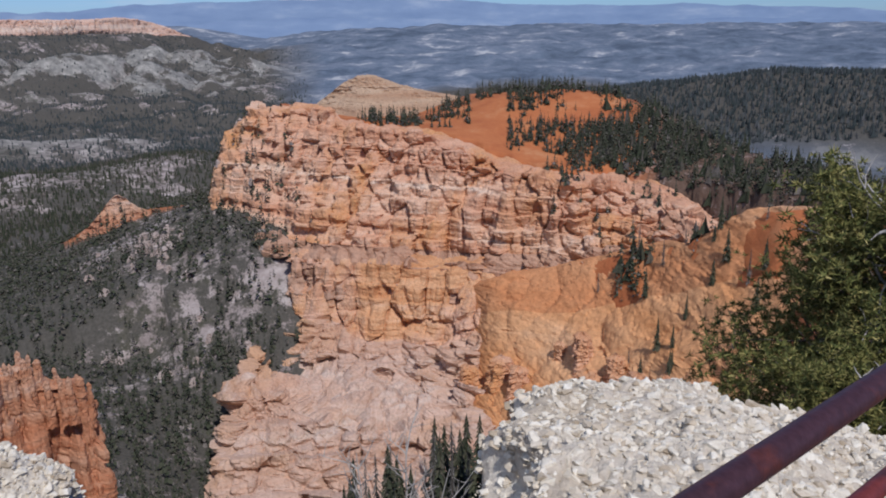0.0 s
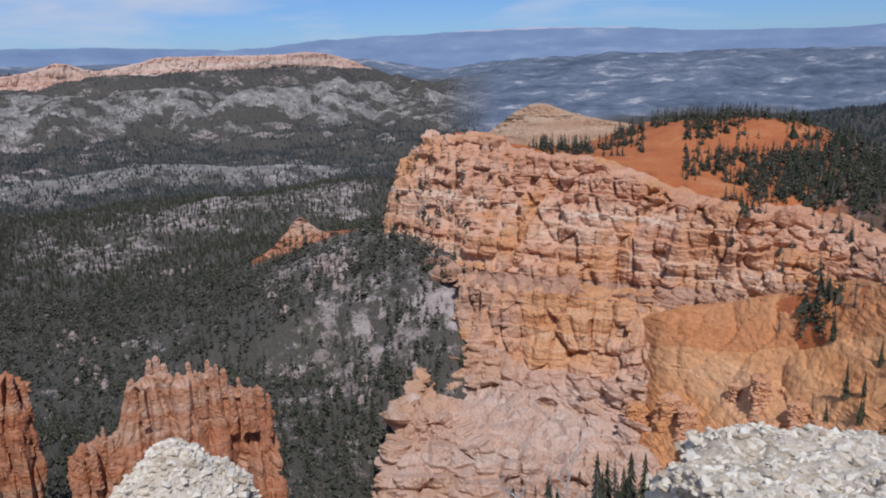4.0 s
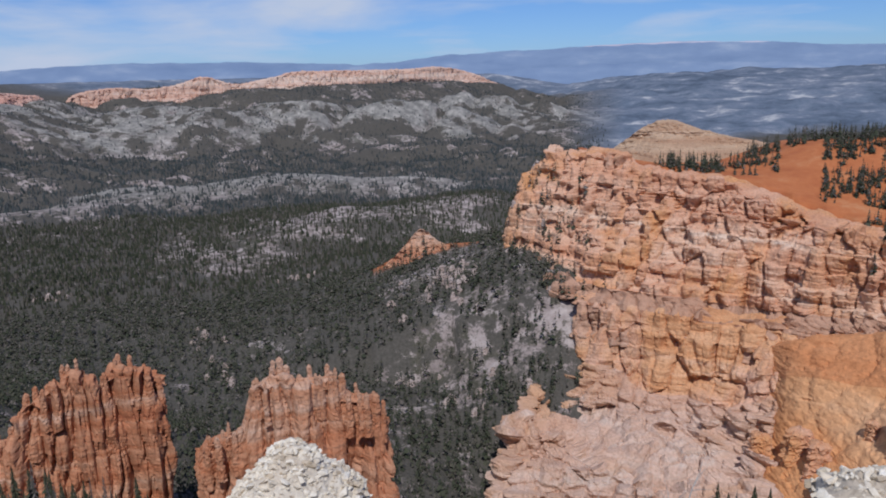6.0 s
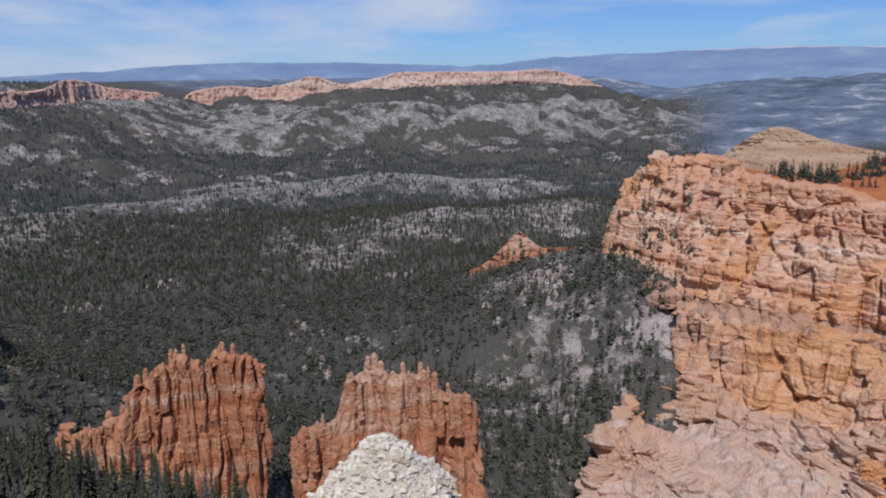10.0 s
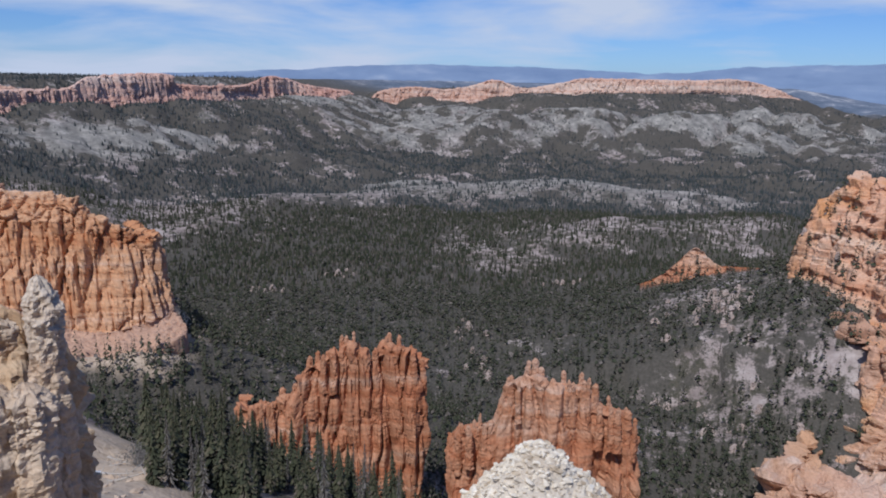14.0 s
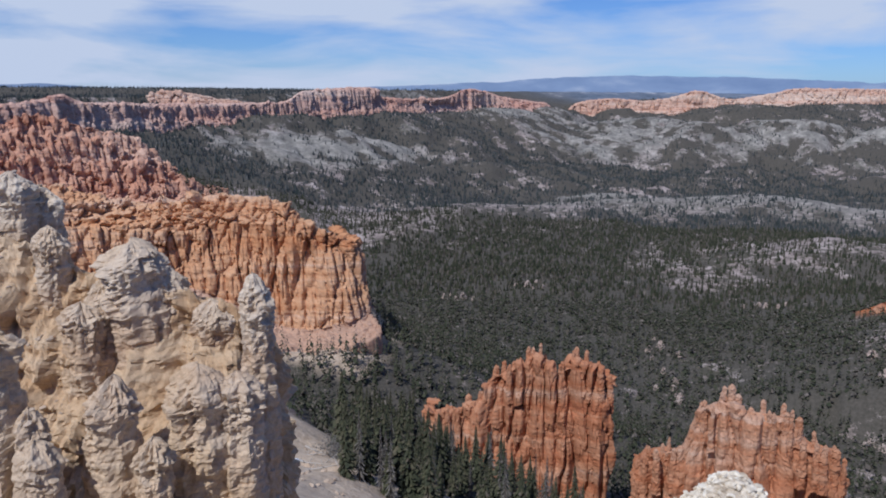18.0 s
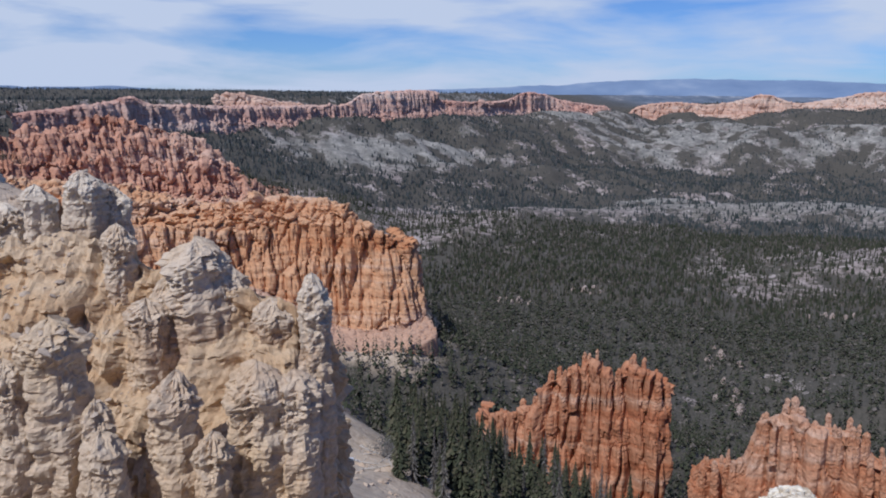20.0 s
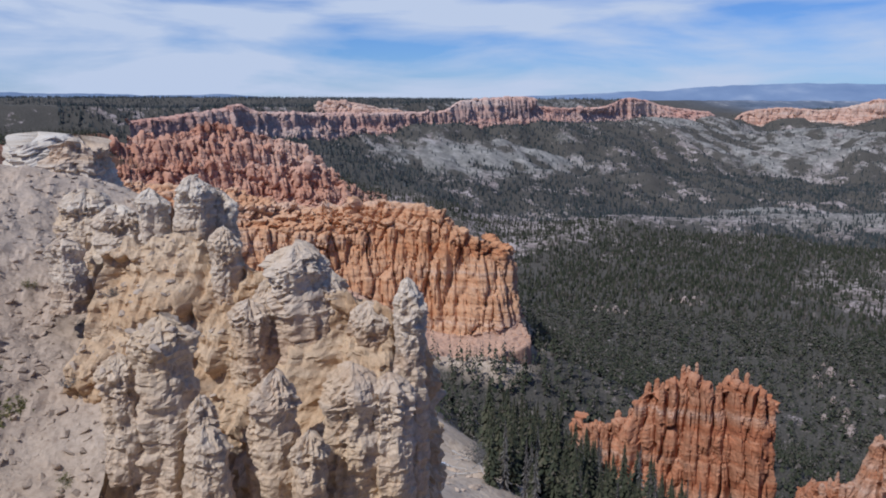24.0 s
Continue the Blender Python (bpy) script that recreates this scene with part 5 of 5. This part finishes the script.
def drop_on(x, y):
    """The first surface under the open sky at a place: its height, slope and owner."""
    hit, p, n, _, ob, _ = scene.ray_cast(DEPS, Vector((x, y, 120)), Vector((0, 0, -1)))
    return (p.z, abs(n.z), ob.name) if hit else (None, 0, "")


class Woods:
    """Woods nobody could count: copies of a few trees joined into one mesh."""

    def __init__(self, name, label, templates, mat):
        self.name, self.label, self.templates, self.mat, self.rows = name, label, templates, mat, []

    def add(self, x, y, z, h, w, k, turn):
        self.rows.append((x, y, z, h, w, k, turn))

    def finish(self):
        V, F, base = [], [], 0
        rows = np.array(self.rows)
        for k, (tv, tf) in enumerate(self.templates):
            q = rows[rows[:, 5] == k]
            if not len(q):
                continue
            c, s = np.cos(q[:, 6])[:, None], np.sin(q[:, 6])[:, None]
            x = (tv[None, :, 0] * c - tv[None, :, 1] * s) * q[:, 4:5] + q[:, 0:1]
            y = (tv[None, :, 0] * s + tv[None, :, 1] * c) * q[:, 4:5] + q[:, 1:2]
            z = tv[None, :, 2] * q[:, 3:4] + q[:, 2:3]
            V.append(np.stack([x, y, z], -1).reshape(-1, 3))
            F.append((tf[None] + (np.arange(len(q)) * len(tv))[:, None, None] + base).reshape(-1, 3))
            base += len(q) * len(tv)
        tagged(new(self.name, mesh_from(self.name, np.concatenate(V), np.concatenate(F), self.mat)), self.label, "trees", kind="stuff")


# red spires standing on the slopes between the far cliffs
spires = thing("spire_field", "red and pink rock spires on the slopes below the plateau", "rock pinnacles")
rng = random.Random(31)
REDS = [M_ROSE, M_ORANGE, M_RED, M_ROSE]
pipes(spires, [(85, 860, -40), (80, 880, -44), (74.6, 900, -60)], 30, (2.6, 5.0), 40, REDS, 91, ragged=20)
pipes(spires, [(88, 640, -38), (82, 660, -46), (77, 670, -52), (73.0, 690, -66)], 40, (2.6, 4.6), 36, REDS, 93, ragged=16)
# pale rocks showing through the woods
M_PALE = rock("pale_pink_rock", [(0.15, (0.34, 0.26, 0.22)), (0.5, (0.44, 0.36, 0.32)), (0.85, (0.54, 0.47, 0.43))], 1.0)
for k in range(96):
    if k < 14:
        az, d = rng.uniform(36.5, 39), rng.uniform(540, 680)
    elif k < 44:
        az, d = rng.gauss(20.2, 1.0), rng.gauss(590, 18)
    elif k < 62:
        az, d = rng.gauss((53.7, 48.0, 31.2)[k % 3], 0.9), rng.gauss((800, 850, 830)[k % 3], 10)
    else:
        az, d = rng.uniform(12, 26), rng.uniform(440, 640)
    x, y = P(az, d)
    z = drop_on(x, y)[0]
    r = rng.uniform(1.6, 4.2)
    rk = thing("pale_rock", "pale pinkish bare rock among the valley trees", "rock", "pale rocks in the woods", at=(x, y, (z or -205) - 2))
    child("rock", column_mesh(r, r * rng.uniform(1.0, 1.9) + 2, 830 + k, M_PALE, sides=16, rows=16, taper=0.3, ledge=0.16, bed=1.4, lump=0.5, detail=0.7), rk)

# rock ribs and a fallen trunk on the open slopes
slope_thing = next(o for o in bpy.data.objects if o.name == "orange_slope")
for k, (az, d, r, up) in enumerate(((-4.4, 392, 9, 12), (-5.6, 378, 8, 12), (-6.0, 356, 7, 9), (-8.8, 384, 5, 7), (-10.6, 372, 8, 14), (-11.0, 350, 8, 12), (-9.8, 330, 6, 8), (-13.0, 352, 7, 9), (-14.6, 335, 7, 9), (-16.6, 322, 6, 8), (-2.0, 404, 8, 10), (-18.5, 310, 6, 7), (-12.6, 322, 6, 8))):
    x, y = P(az, d)
    z = drop_on(x, y)[0]
    child("rib", column_mesh(r, 30 + up, 870 + k, M_MAIN, sides=34, rows=60, taper=0.5, ledge=0.10, bed=2.5, lump=0.34, detail=1.0), slope_thing, "jutting pink rock rib").location = (x, y, z - 30)

# loose stones on the pale slope
PEBBLES = [me.copy() for me in STONES]
for me in PEBBLES:
    me.materials.clear()
    me.materials.append(M_SCREE)
rest_v, rest_f, base = [], [], 0
for k in range(2600):
    az, d = rng.uniform(80, 97), rng.uniform(36, 86)
    x, y = P(az, d)
    z, flat, ob = drop_on(x, y)
    if z is None or flat < 0.45:
        continue
    size = 0.10 + 0.75 * rng.random() ** 4
    m = Matrix.LocRotScale(Vector((x, y, z + 0.05 * size)), Euler((rng.uniform(-0.6, 0.6), rng.uniform(-0.6, 0.6), rng.uniform(0, 6.28))), Vector((size, size * rng.uniform(0.7, 1.1), size * rng.uniform(0.7, 1.1))))
    me = PEBBLES[rng.randrange(len(PEBBLES))]
    if k < 280:
        child("stone", me, outcrop).matrix_local = m
        continue
    rest_v += [tuple(m @ v.co) for v in me.vertices]
    rest_f += [[base + q for q in f.vertices] for f in me.polygons]
    base += len(me.vertices)
me = bpy.data.meshes.new("rubble")
me.from_pydata(rest_v, [], rest_f)
me.materials.append(M_SCREE)
tagged(child("rubble", me, outcrop), kind="stuff")

near_forms = [bough_arrays(1, 0.155 + 0.02 * (k % 3), 18, 70 + k, False, (0.36, 0.62)) for k in range(5)]
near_forms += [bough_arrays(1, 0.24 + 0.03 * k, 34, 75 + k, False, (0.28, 0.5)) for k in range(3)]
near_forms += [crown_arrays(1, 0.20 + 0.02 * k, 2, 3, 90 + k) for k in range(4)]
near_forms += [bough_arrays(1, 0.17 + 0.02 * (k % 3), 12, 170 + k, False, (0.42, 0.75)) for k in range(4)]
far_forms = [crown_arrays(1, 0.24, 1, 3, 80 + k) for k in range(4)]
valley_woods = Woods("valley_woods", "dark conifer woods on the canyon floor with bare grey snags", near_forms, M_FOREST)
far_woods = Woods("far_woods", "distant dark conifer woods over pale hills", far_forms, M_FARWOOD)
rng = random.Random(77)


def scatter(woods, az0, az1, d0, d1, per, tall, keep, forms, slope=0.72, over=("ground",)):
    """Trees at random over a sector, one for every `per` square metres where keep() says so."""
    n = int(radians(az1 - az0) * (d1 * d1 - d0 * d0) / 2 / per)
    az = np.array([rng.uniform(az0, az1) for _ in range(n)])
    d = np.sqrt(np.array([rng.uniform(d0 * d0, d1 * d1) for _ in range(n)]))
    x, y = -d * np.sin(np.radians(az)), d * np.cos(np.radians(az))
    ok = keep(x, y, az, d)
    for xx, yy, good in zip(x, y, ok):
        if rng.random() > good:
            continue
        z, flat, ob = drop_on(xx, yy)
        if z is None or flat < slope or not ob.startswith(over):
            continue
        h = tall * rng.uniform(0.5, 1.25)
        woods.add(xx, yy, z - 0.3, h, h * rng.uniform(0.75, 1.2), rng.randrange(*forms) if isinstance(forms, tuple) else rng.randrange(forms), rng.uniform(0, 6.28))


def thin(x, y, az, d):
    c = cover(x, y, None)
    return woodiness(x, y) * (1 - 0.9 * c[:, 0]) * (1 - 0.3 * (1 - c[:, 2]) * (d > 760)) * np.clip((az - 9) / 5, 0.02, 1)


scatter(valley_woods, 8, 66, 250, 480, 17, 13, thin, 5, 0.6)
scatter(valley_woods, 8, 72, 480, 800, 19, 12.5, thin, (12, 16), 0.5, ("ground", "bench", "upper_cliff", "rock_face"))
scatter(valley_woods, 15.5, 24.5, 465, 600, 62, 12, lambda x, y, a, d: np.clip(0.75 + 0.7 * fbm(x / 25, y / 25, 0, 33, 2), 0, 1), (12, 16), 0.15, ("",))
scatter(valley_woods, 8, 80, 800, 1300, 24, 7.8, thin, (8, 12), 0.6)
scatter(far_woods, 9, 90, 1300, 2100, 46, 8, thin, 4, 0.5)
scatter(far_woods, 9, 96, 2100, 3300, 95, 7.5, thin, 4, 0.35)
scatter(valley_woods, 82.5, 96, 300, 950, 16, 6.5, lambda x, y, a, d: np.clip(0.75 + fbm(x / 80, y / 80, 0, 7, 3) * 1.2, 0, 1), 5, 0.5)
scatter(valley_woods, -36, -11, 385, 730, 7, 10, lambda x, y, a, d: np.clip(0.72 - (a + 15) * 0.09 + 0.8 * fbm(x / 60, y / 60, 0, 8, 3), 0, 1), (11, 16), 0.3)
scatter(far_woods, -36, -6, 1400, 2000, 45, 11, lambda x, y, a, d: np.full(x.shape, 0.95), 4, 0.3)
scatter(valley_woods, -13.5, -4.6, 505, 650, 9, 9, lambda x, y, a, d: np.clip(0.85 + 1.3 * fbm(x / 35, y / 35, 0, 18, 3) - np.clip((-a - 4.6 < (650 - d) * 0.02), 0, 1) * 0.5, 0, 1), (4, 8), 0.3)
scatter(valley_woods, -2, 6.5, 575, 620, 26, 11, lambda x, y, a, d: np.clip(0.75 + 1.4 * fbm(x / 22, y / 22, 0, 28, 2), 0, 1), (5, 8), 0.3, ("ground", "rim", "dome"))
scatter(valley_woods, -12, 0, 640, 700, 30, 11, lambda x, y, a, d: np.full(x.shape, 0.7), (5, 8), 0.3, ("ground", "rim", "dome"))
scatter(valley_woods, -18, -8, 440, 500, 60, 9, lambda x, y, a, d: np.clip(0.5 + 1.2 * fbm(x / 20, y / 20, 0, 29, 2), 0, 1), (5, 8), 0.25, ("ground", "rim", "upper_cliff", "crest"))
valley_woods.finish()
far_woods.finish()

FIRS = []
M_GREYFIR = leaf_material("grey_dying_needles", [(0.0, (0.10, 0.092, 0.085)), (0.5, (0.16, 0.15, 0.135)), (1.0, (0.25, 0.235, 0.215))])
for k in range(6):
    h = 1.0
    cv, cf = bough_arrays(1, (0.13, 0.15, 0.17, 0.145, 0.125, 0.16)[k], 300, 500 + k, True, (0.09, 0.24))
    tv, tf = trunk_arrays(1, 0.014)
    tv[:6, 2] = -0.06
    if k > 3:
        cv, cf = bough_arrays(1, 0.10, 150, 500 + k, True, (0.05, 0.13))
    ob = thing("fir_tree", "dark green narrow fir tree on the canyon slope" if k < 4 else "thin grey half-dead fir tree on the canyon slope", "tree", "firs on the slopes")
    child("crown", mesh_from("crown", cv, cf, M_FIR if k < 4 else M_GREYFIR), ob)
    child("trunk", mesh_from("trunk", tv, tf, M_BARK), ob)
    ob.location, ob.scale = (0, 0, -400), (1, 1, 1)
    FIRS.append(ob)


def fir(x, y, h, k, z=None):
    if z is None:
        z = drop_on(x, y)[0]
    if z is None:
        return
    ob = FIRS[k % 6]
    t = copy_thing(ob, Matrix.Translation((x, y, z - 0.2)) @ Matrix.Rotation(k * 1.7, 4, "Z"))
    t.scale = (h * (0.85 + 0.07 * (k % 5)),) * 2 + (h,)


def firs(count, az, dist, tall, seed, keep=None, flat=0.0):
    r = random.Random(seed)
    for k in range(count):
        a, d = r.uniform(*az), r.uniform(*dist)
        x, y = P(a, d)
        if keep and not keep(a, d):
            continue
        z, n, ob = drop_on(x, y)
        if z is None or n < flat or ob.startswith(("valley_woods", "far_woods", "crown", "trunk")):
            continue
        fir(x, y, tall * r.uniform(0.6, 1.25), r.randrange(60), z)


firs(128, (43, 62), (178, 250), 18, 1)
firs(40, (-5, 1.2), (64, 80), 14.5, 2)
firs(40, (1.2, 9.5), (62, 80), 11, 22)
firs(40, (54, 61.5), (140, 190), 15, 7)
firs(26, (-24, -11), (330, 420), 13, 5)
firs(16, (-22, -12), (300, 345), 11, 6)
for ob in FIRS:
    for c in list(ob.children):
        bpy.data.objects.remove(c)
    bpy.data.objects.remove(ob)


# ---------------------------------------------------------------- pine and dead trees by the overlook
def limb(p, d, length, r, rr, bend=0.25, n=6):
    """A crooked branch as points and radii."""
    pts, q = [Vector(p)], Vector(d).normalized()
    for k in range(n):
        q = (q + Vector((rr.uniform(-bend, bend), rr.uniform(-bend, bend), rr.uniform(-bend, bend) + 0.03))).normalized()
        pts.append(pts[-1] + q * length / n)
    return pts, np.linspace(r, r * 0.25, n + 1)


def join_tubes(tubes, sides=6):
    V, F, base = [], [], 0
    for pts, rad in tubes:
        p = np.array([tuple(v) for v in pts])
        t = np.gradient(p, axis=0)
        t /= np.linalg.norm(t, axis=1)[:, None] + 1e-9
        u = np.cross(t, np.array([0.31, 0.17, 0.93]))
        u /= np.linalg.norm(u, axis=1)[:, None] + 1e-9
        w = np.cross(t, u)
        a = np.linspace(0, 2 * np.pi, sides, endpoint=False)
        v = p[:, None] + (np.cos(a)[None, :, None] * u[:, None] + np.sin(a)[None, :, None] * w[:, None]) * rad[:, None, None]
        i, j = np.meshgrid(np.arange(len(p) - 1), np.arange(sides), indexing="ij")
        j2 = (j + 1) % sides
        F.append(np.stack([i * sides + j, i * sides + j2, (i + 1) * sides + j2, (i + 1) * sides + j], -1).reshape(-1, 4) + base)
        V.append(v.reshape(-1, 3))
        base += v.shape[0] * v.shape[1]
    return np.concatenate(V), np.concatenate(F)


def tuft_arrays(centre, size, count, rr):
    """A tuft of needles: thin blades fanning from its middle."""
    V, F = [], []
    for k in range(count):
        d = Vector((rr.gauss(0, 1), rr.gauss(0, 1), rr.gauss(0.35, 0.8))).normalized()
        s = d.orthogonal().normalized() * size * 0.10
        s.rotate(Matrix.Rotation(rr.uniform(0, 6.28), 3, d))
        a = Vector(centre) + d * size * 0.1
        b = Vector(centre) + d * size * rr.uniform(0.6, 1.1)
        n = len(V)
        V += [tuple(a - s), tuple(a + s), tuple(b)]
        F.append((n, n + 1, n + 2))
    return V, F


def pine(name, label, foot, height, spread, seed, limbs, dead, tuft, lean=(0, 0, 1)):
    rr = random.Random(seed)
    ob = thing(name, label, "tree")
    trunk, radii = limb(foot, lean, height, height * 0.025, rr, 0.10, 9)
    child("trunk", mesh_from("trunk", *join_tubes([(trunk, radii)], 10), M_BARK, True), ob)
    live, gone, V, F = [], [], [], []
    for k in range(limbs):
        t = 0.12 + 0.86 * (k + rr.random()) / limbs
        i = t * 8.999
        p = trunk[int(i)].lerp(trunk[int(i) + 1], i - int(i))
        a = rr.uniform(0, 6.28)
        reach = spread * (1.05 - 0.75 * t) * rr.uniform(0.6, 1.15)
        pts, rad = limb(p, (math.cos(a), math.sin(a), rr.uniform(0.0, 0.55)), reach, 0.028 + 0.02 * (1 - t), rr, 0.22)
        if rr.random() < dead:
            gone.append((pts, rad))
            for m in range(4):
                gone.append(limb(pts[rr.randrange(2, 6)], (rr.uniform(-1, 1), rr.uniform(-1, 1), rr.uniform(-0.3, 0.8)), reach * 0.4, 0.018, rr, 0.4))
            continue
        live.append((pts, rad))
        for m in range(3, 7):
            for e in range(tuft[0]):
                c = pts[m] + Vector((rr.gauss(0, 0.32), rr.gauss(0, 0.32), rr.gauss(0.05, 0.2))) * reach * 0.45
                v, f = tuft_arrays(c, tuft[1] * rr.uniform(0.7, 1.3), tuft[2], rr)
                F += [tuple(q + len(V) for q in face) for face in f]
                V += v
    for pair in live:
        child("limb", mesh_from("limb", *join_tubes([pair], 5), M_BARK, True), ob)
    for k in range(0, len(gone), 5):
        child("dead_branch", mesh_from("dead_branch", *join_tubes(gone[k:k + 5], 5), M_SNAG, True), ob, "bleached bare branch")
    child("foliage", mesh_from("foliage", V, F, M_PINE), ob)
    return ob


pine("pine_tree", "green pine with bleached dead branches beside the rock", (*P(-30.2, 17), -10.0), 8.3, 4.7, 8, 150, 0.40, (20, 0.17, 14))
pine("pine_tree", "small green pine on the slope below the overlook", (*P(-25.2, 14.5), -9.4), 5.6, 3.1, 9, 110, 0.2, (22, 0.13, 16))
pine("pine_tree", "small green pine growing on the pale rubble slope", (*P(96.2, 36), -13.2), 7.0, 2.3, 10, 36, 0.05, (12, 0.2, 14))


def snag(foot, height, seed, forks):
    rr = random.Random(seed)
    ob = thing("dead_tree", "bare white dead tree among the firs", "tree", "dead trees")
    trunk, rad = limb(foot, (rr.uniform(-0.1, 0.1), rr.uniform(-0.1, 0.1), 1), height, height * 0.012, rr, 0.10, 8)
    child("trunk", mesh_from("trunk", *join_tubes([(trunk, rad)], 7), M_SNAG, True), ob)
    for k in range(forks):
        p = trunk[rr.randrange(3, 8)]
        a = rr.uniform(0, 6.28)
        pts, r2 = limb(p, (math.cos(a), math.sin(a), rr.uniform(0.6, 1.6)), height * rr.uniform(0.2, 0.45), height * 0.006, rr, 0.2)
        twigs = [(pts, r2)]
        for m in range(3):
            twigs.append(limb(pts[rr.randrange(2, 6)], (rr.uniform(-1, 1), rr.uniform(-1, 1), rr.uniform(0.3, 1)), height * 0.14, height * 0.003, rr, 0.25))
        child("branch", mesh_from("branch", *join_tubes(twigs, 5), M_SNAG, True), ob)


for az, d, h, s in ((3.2, 61, 13, 21), (6.6, 63, 12, 22), (1.2, 62, 11, 23)):
    x, y = P(az, d)
    snag((x, y, (drop_on(x, y)[0] or -55) - 0.3), h, s, 9)


# ---------------------------------------------------------------- the sandy ledge
def log(az, d, length, turn, r, seed):
    rr = random.Random(seed)
    x, y = P(az, d)
    z = drop_on(x, y)[0]
    ob = thing("fallen_log", "grey weathered fallen log on the sandy ledge", "log", "fallen logs", at=(x, y, z + r * 0.6))
    pts, rad = limb((-length / 2 * math.cos(turn), -length / 2 * math.sin(turn), 0), (math.cos(turn), math.sin(turn), 0), length, r, rr, 0.05, 7)
    child("trunk", mesh_from("trunk", *join_tubes([(pts, rad)], 9), M_SNAG, True), ob)
    for k in range(3):
        child("branch", mesh_from("branch", *join_tubes([limb(pts[2 + k], (rr.uniform(-1, 1), rr.uniform(-1, 1), 0.7), length * 0.2, r * 0.4, rr, 0.2)], 5), M_SNAG, True), ob)


for row in ((64.2, 158, 9, 0.4, 0.28, 1), (62.6, 166, 7, 2.0, 0.22, 2), (63.6, 172, 6, 1.1, 0.2, 3), (65.0, 150, 5, 2.6, 0.22, 4), (63.0, 148, 7, 0.9, 0.24, 5), (61.8, 154, 6, 2.9, 0.2, 6), (64.4, 142, 4, 1.6, 0.18, 7), (63.4, 184, 8, 0.2, 0.26, 8)):
    log(*row)


def bush(az, d, size, seed, mat, label):
    rr = random.Random(seed)
    x, y = P(az, d)
    z = drop_on(x, y)[0]
    ob = thing("bush", label, "bush", "bushes")
    twigs = [limb((x, y, z - 0.2), (rr.uniform(-1, 1), rr.uniform(-1, 1), rr.uniform(0.4, 1.2)), size * rr.uniform(0.6, 1.1), size * 0.02, rr, 0.25) for _ in range(14)]
    child("stems", mesh_from("stems", *join_tubes(twigs, 4), M_SNAG, True), ob)
    V, F = [], []
    for pts, _ in twigs:
        for m in (3, 4, 5, 6):
            for _ in range(5):
                v, f = tuft_arrays(pts[m] + Vector((rr.gauss(0, 0.12), rr.gauss(0, 0.12), rr.gauss(0, 0.1))) * size, size * 0.10, 9, rr)
                F += [tuple(q + len(V) for q in face) for face in f]
                V += v
    child("foliage", mesh_from("foliage", V, F, mat), ob)


M_SAGE = leaf_material("grey_sage", [(0.0, (0.16, 0.15, 0.14)), (1.0, (0.27, 0.26, 0.25))])
bush(62.2, 176, 5.5, 1, M_SAGE, "grey leafless shrub on the sandy ledge")
bush(61.4, 182, 4.5, 2, M_SAGE, "grey leafless shrub on the sandy ledge")
for k, (az, d) in enumerate(((87.6, 57), (86.6, 59), (89.5, 62), (90.8, 52), (91.8, 46), (88.8, 70), (92.5, 66))):
    bush(az, d, 0.8, 10 + k, M_SAGE if k < 4 else M_PINE, "small low shrub on the pale stony slope")

# stones strewn over the ledge
sr = random.Random(64)
for k in range(70):
    x, y = P(sr.uniform(61, 66.4), sr.uniform(128, 200))
    z, flat, owner = drop_on(x, y)
    if z is None or not owner.startswith("ground"):
        continue
    size = sr.uniform(0.4, 1.6) if k % 6 else sr.uniform(1.8, 3.2)
    ob = tagged(new("stone", PEBBLES[k % 10]), "pale broken stone lying on the sandy ledge", "stone", "stones on the ledge")
    ob.location, ob.rotation_euler, ob.scale = (x, y, z + 0.1 * size), (sr.uniform(-0.4, 0.4), 0, sr.uniform(0, 6)), (size, size * 0.8, size * 0.7)

# a last patch of snow on the ledge
sv = []
for k in range(40):
    a = k * 2 * math.pi / 40
    rr = 1.0 + 0.3 * math.sin(3 * a) + 0.15 * math.sin(7 * a + 1)
    x, y = P(65.0, 166)
    x, y = x + 3.2 * rr * math.cos(a), y + 1.6 * rr * math.sin(a)
    sv.append((x, y, drop_on(x, y)[0] + 0.08))
x, y = P(65.0, 166)
sv.append((x, y, drop_on(x, y)[0] + 0.5))
m_snow, sn, sl, sb = material("old_snow", 0.6)
sl.new(ramp_node(sn, sl, noise_node(sn, sl, place(sn), 2.0), [(0.3, (0.62, 0.64, 0.68)), (0.7, (0.80, 0.81, 0.83))]), sb.inputs["Base Color"])
tagged(new("snow_patch", mesh_from("snow_patch", sv, [(k, (k + 1) % 40, 40) for k in range(40)], m_snow, True)), "small melting snow patch on the sandy ledge", "snow")
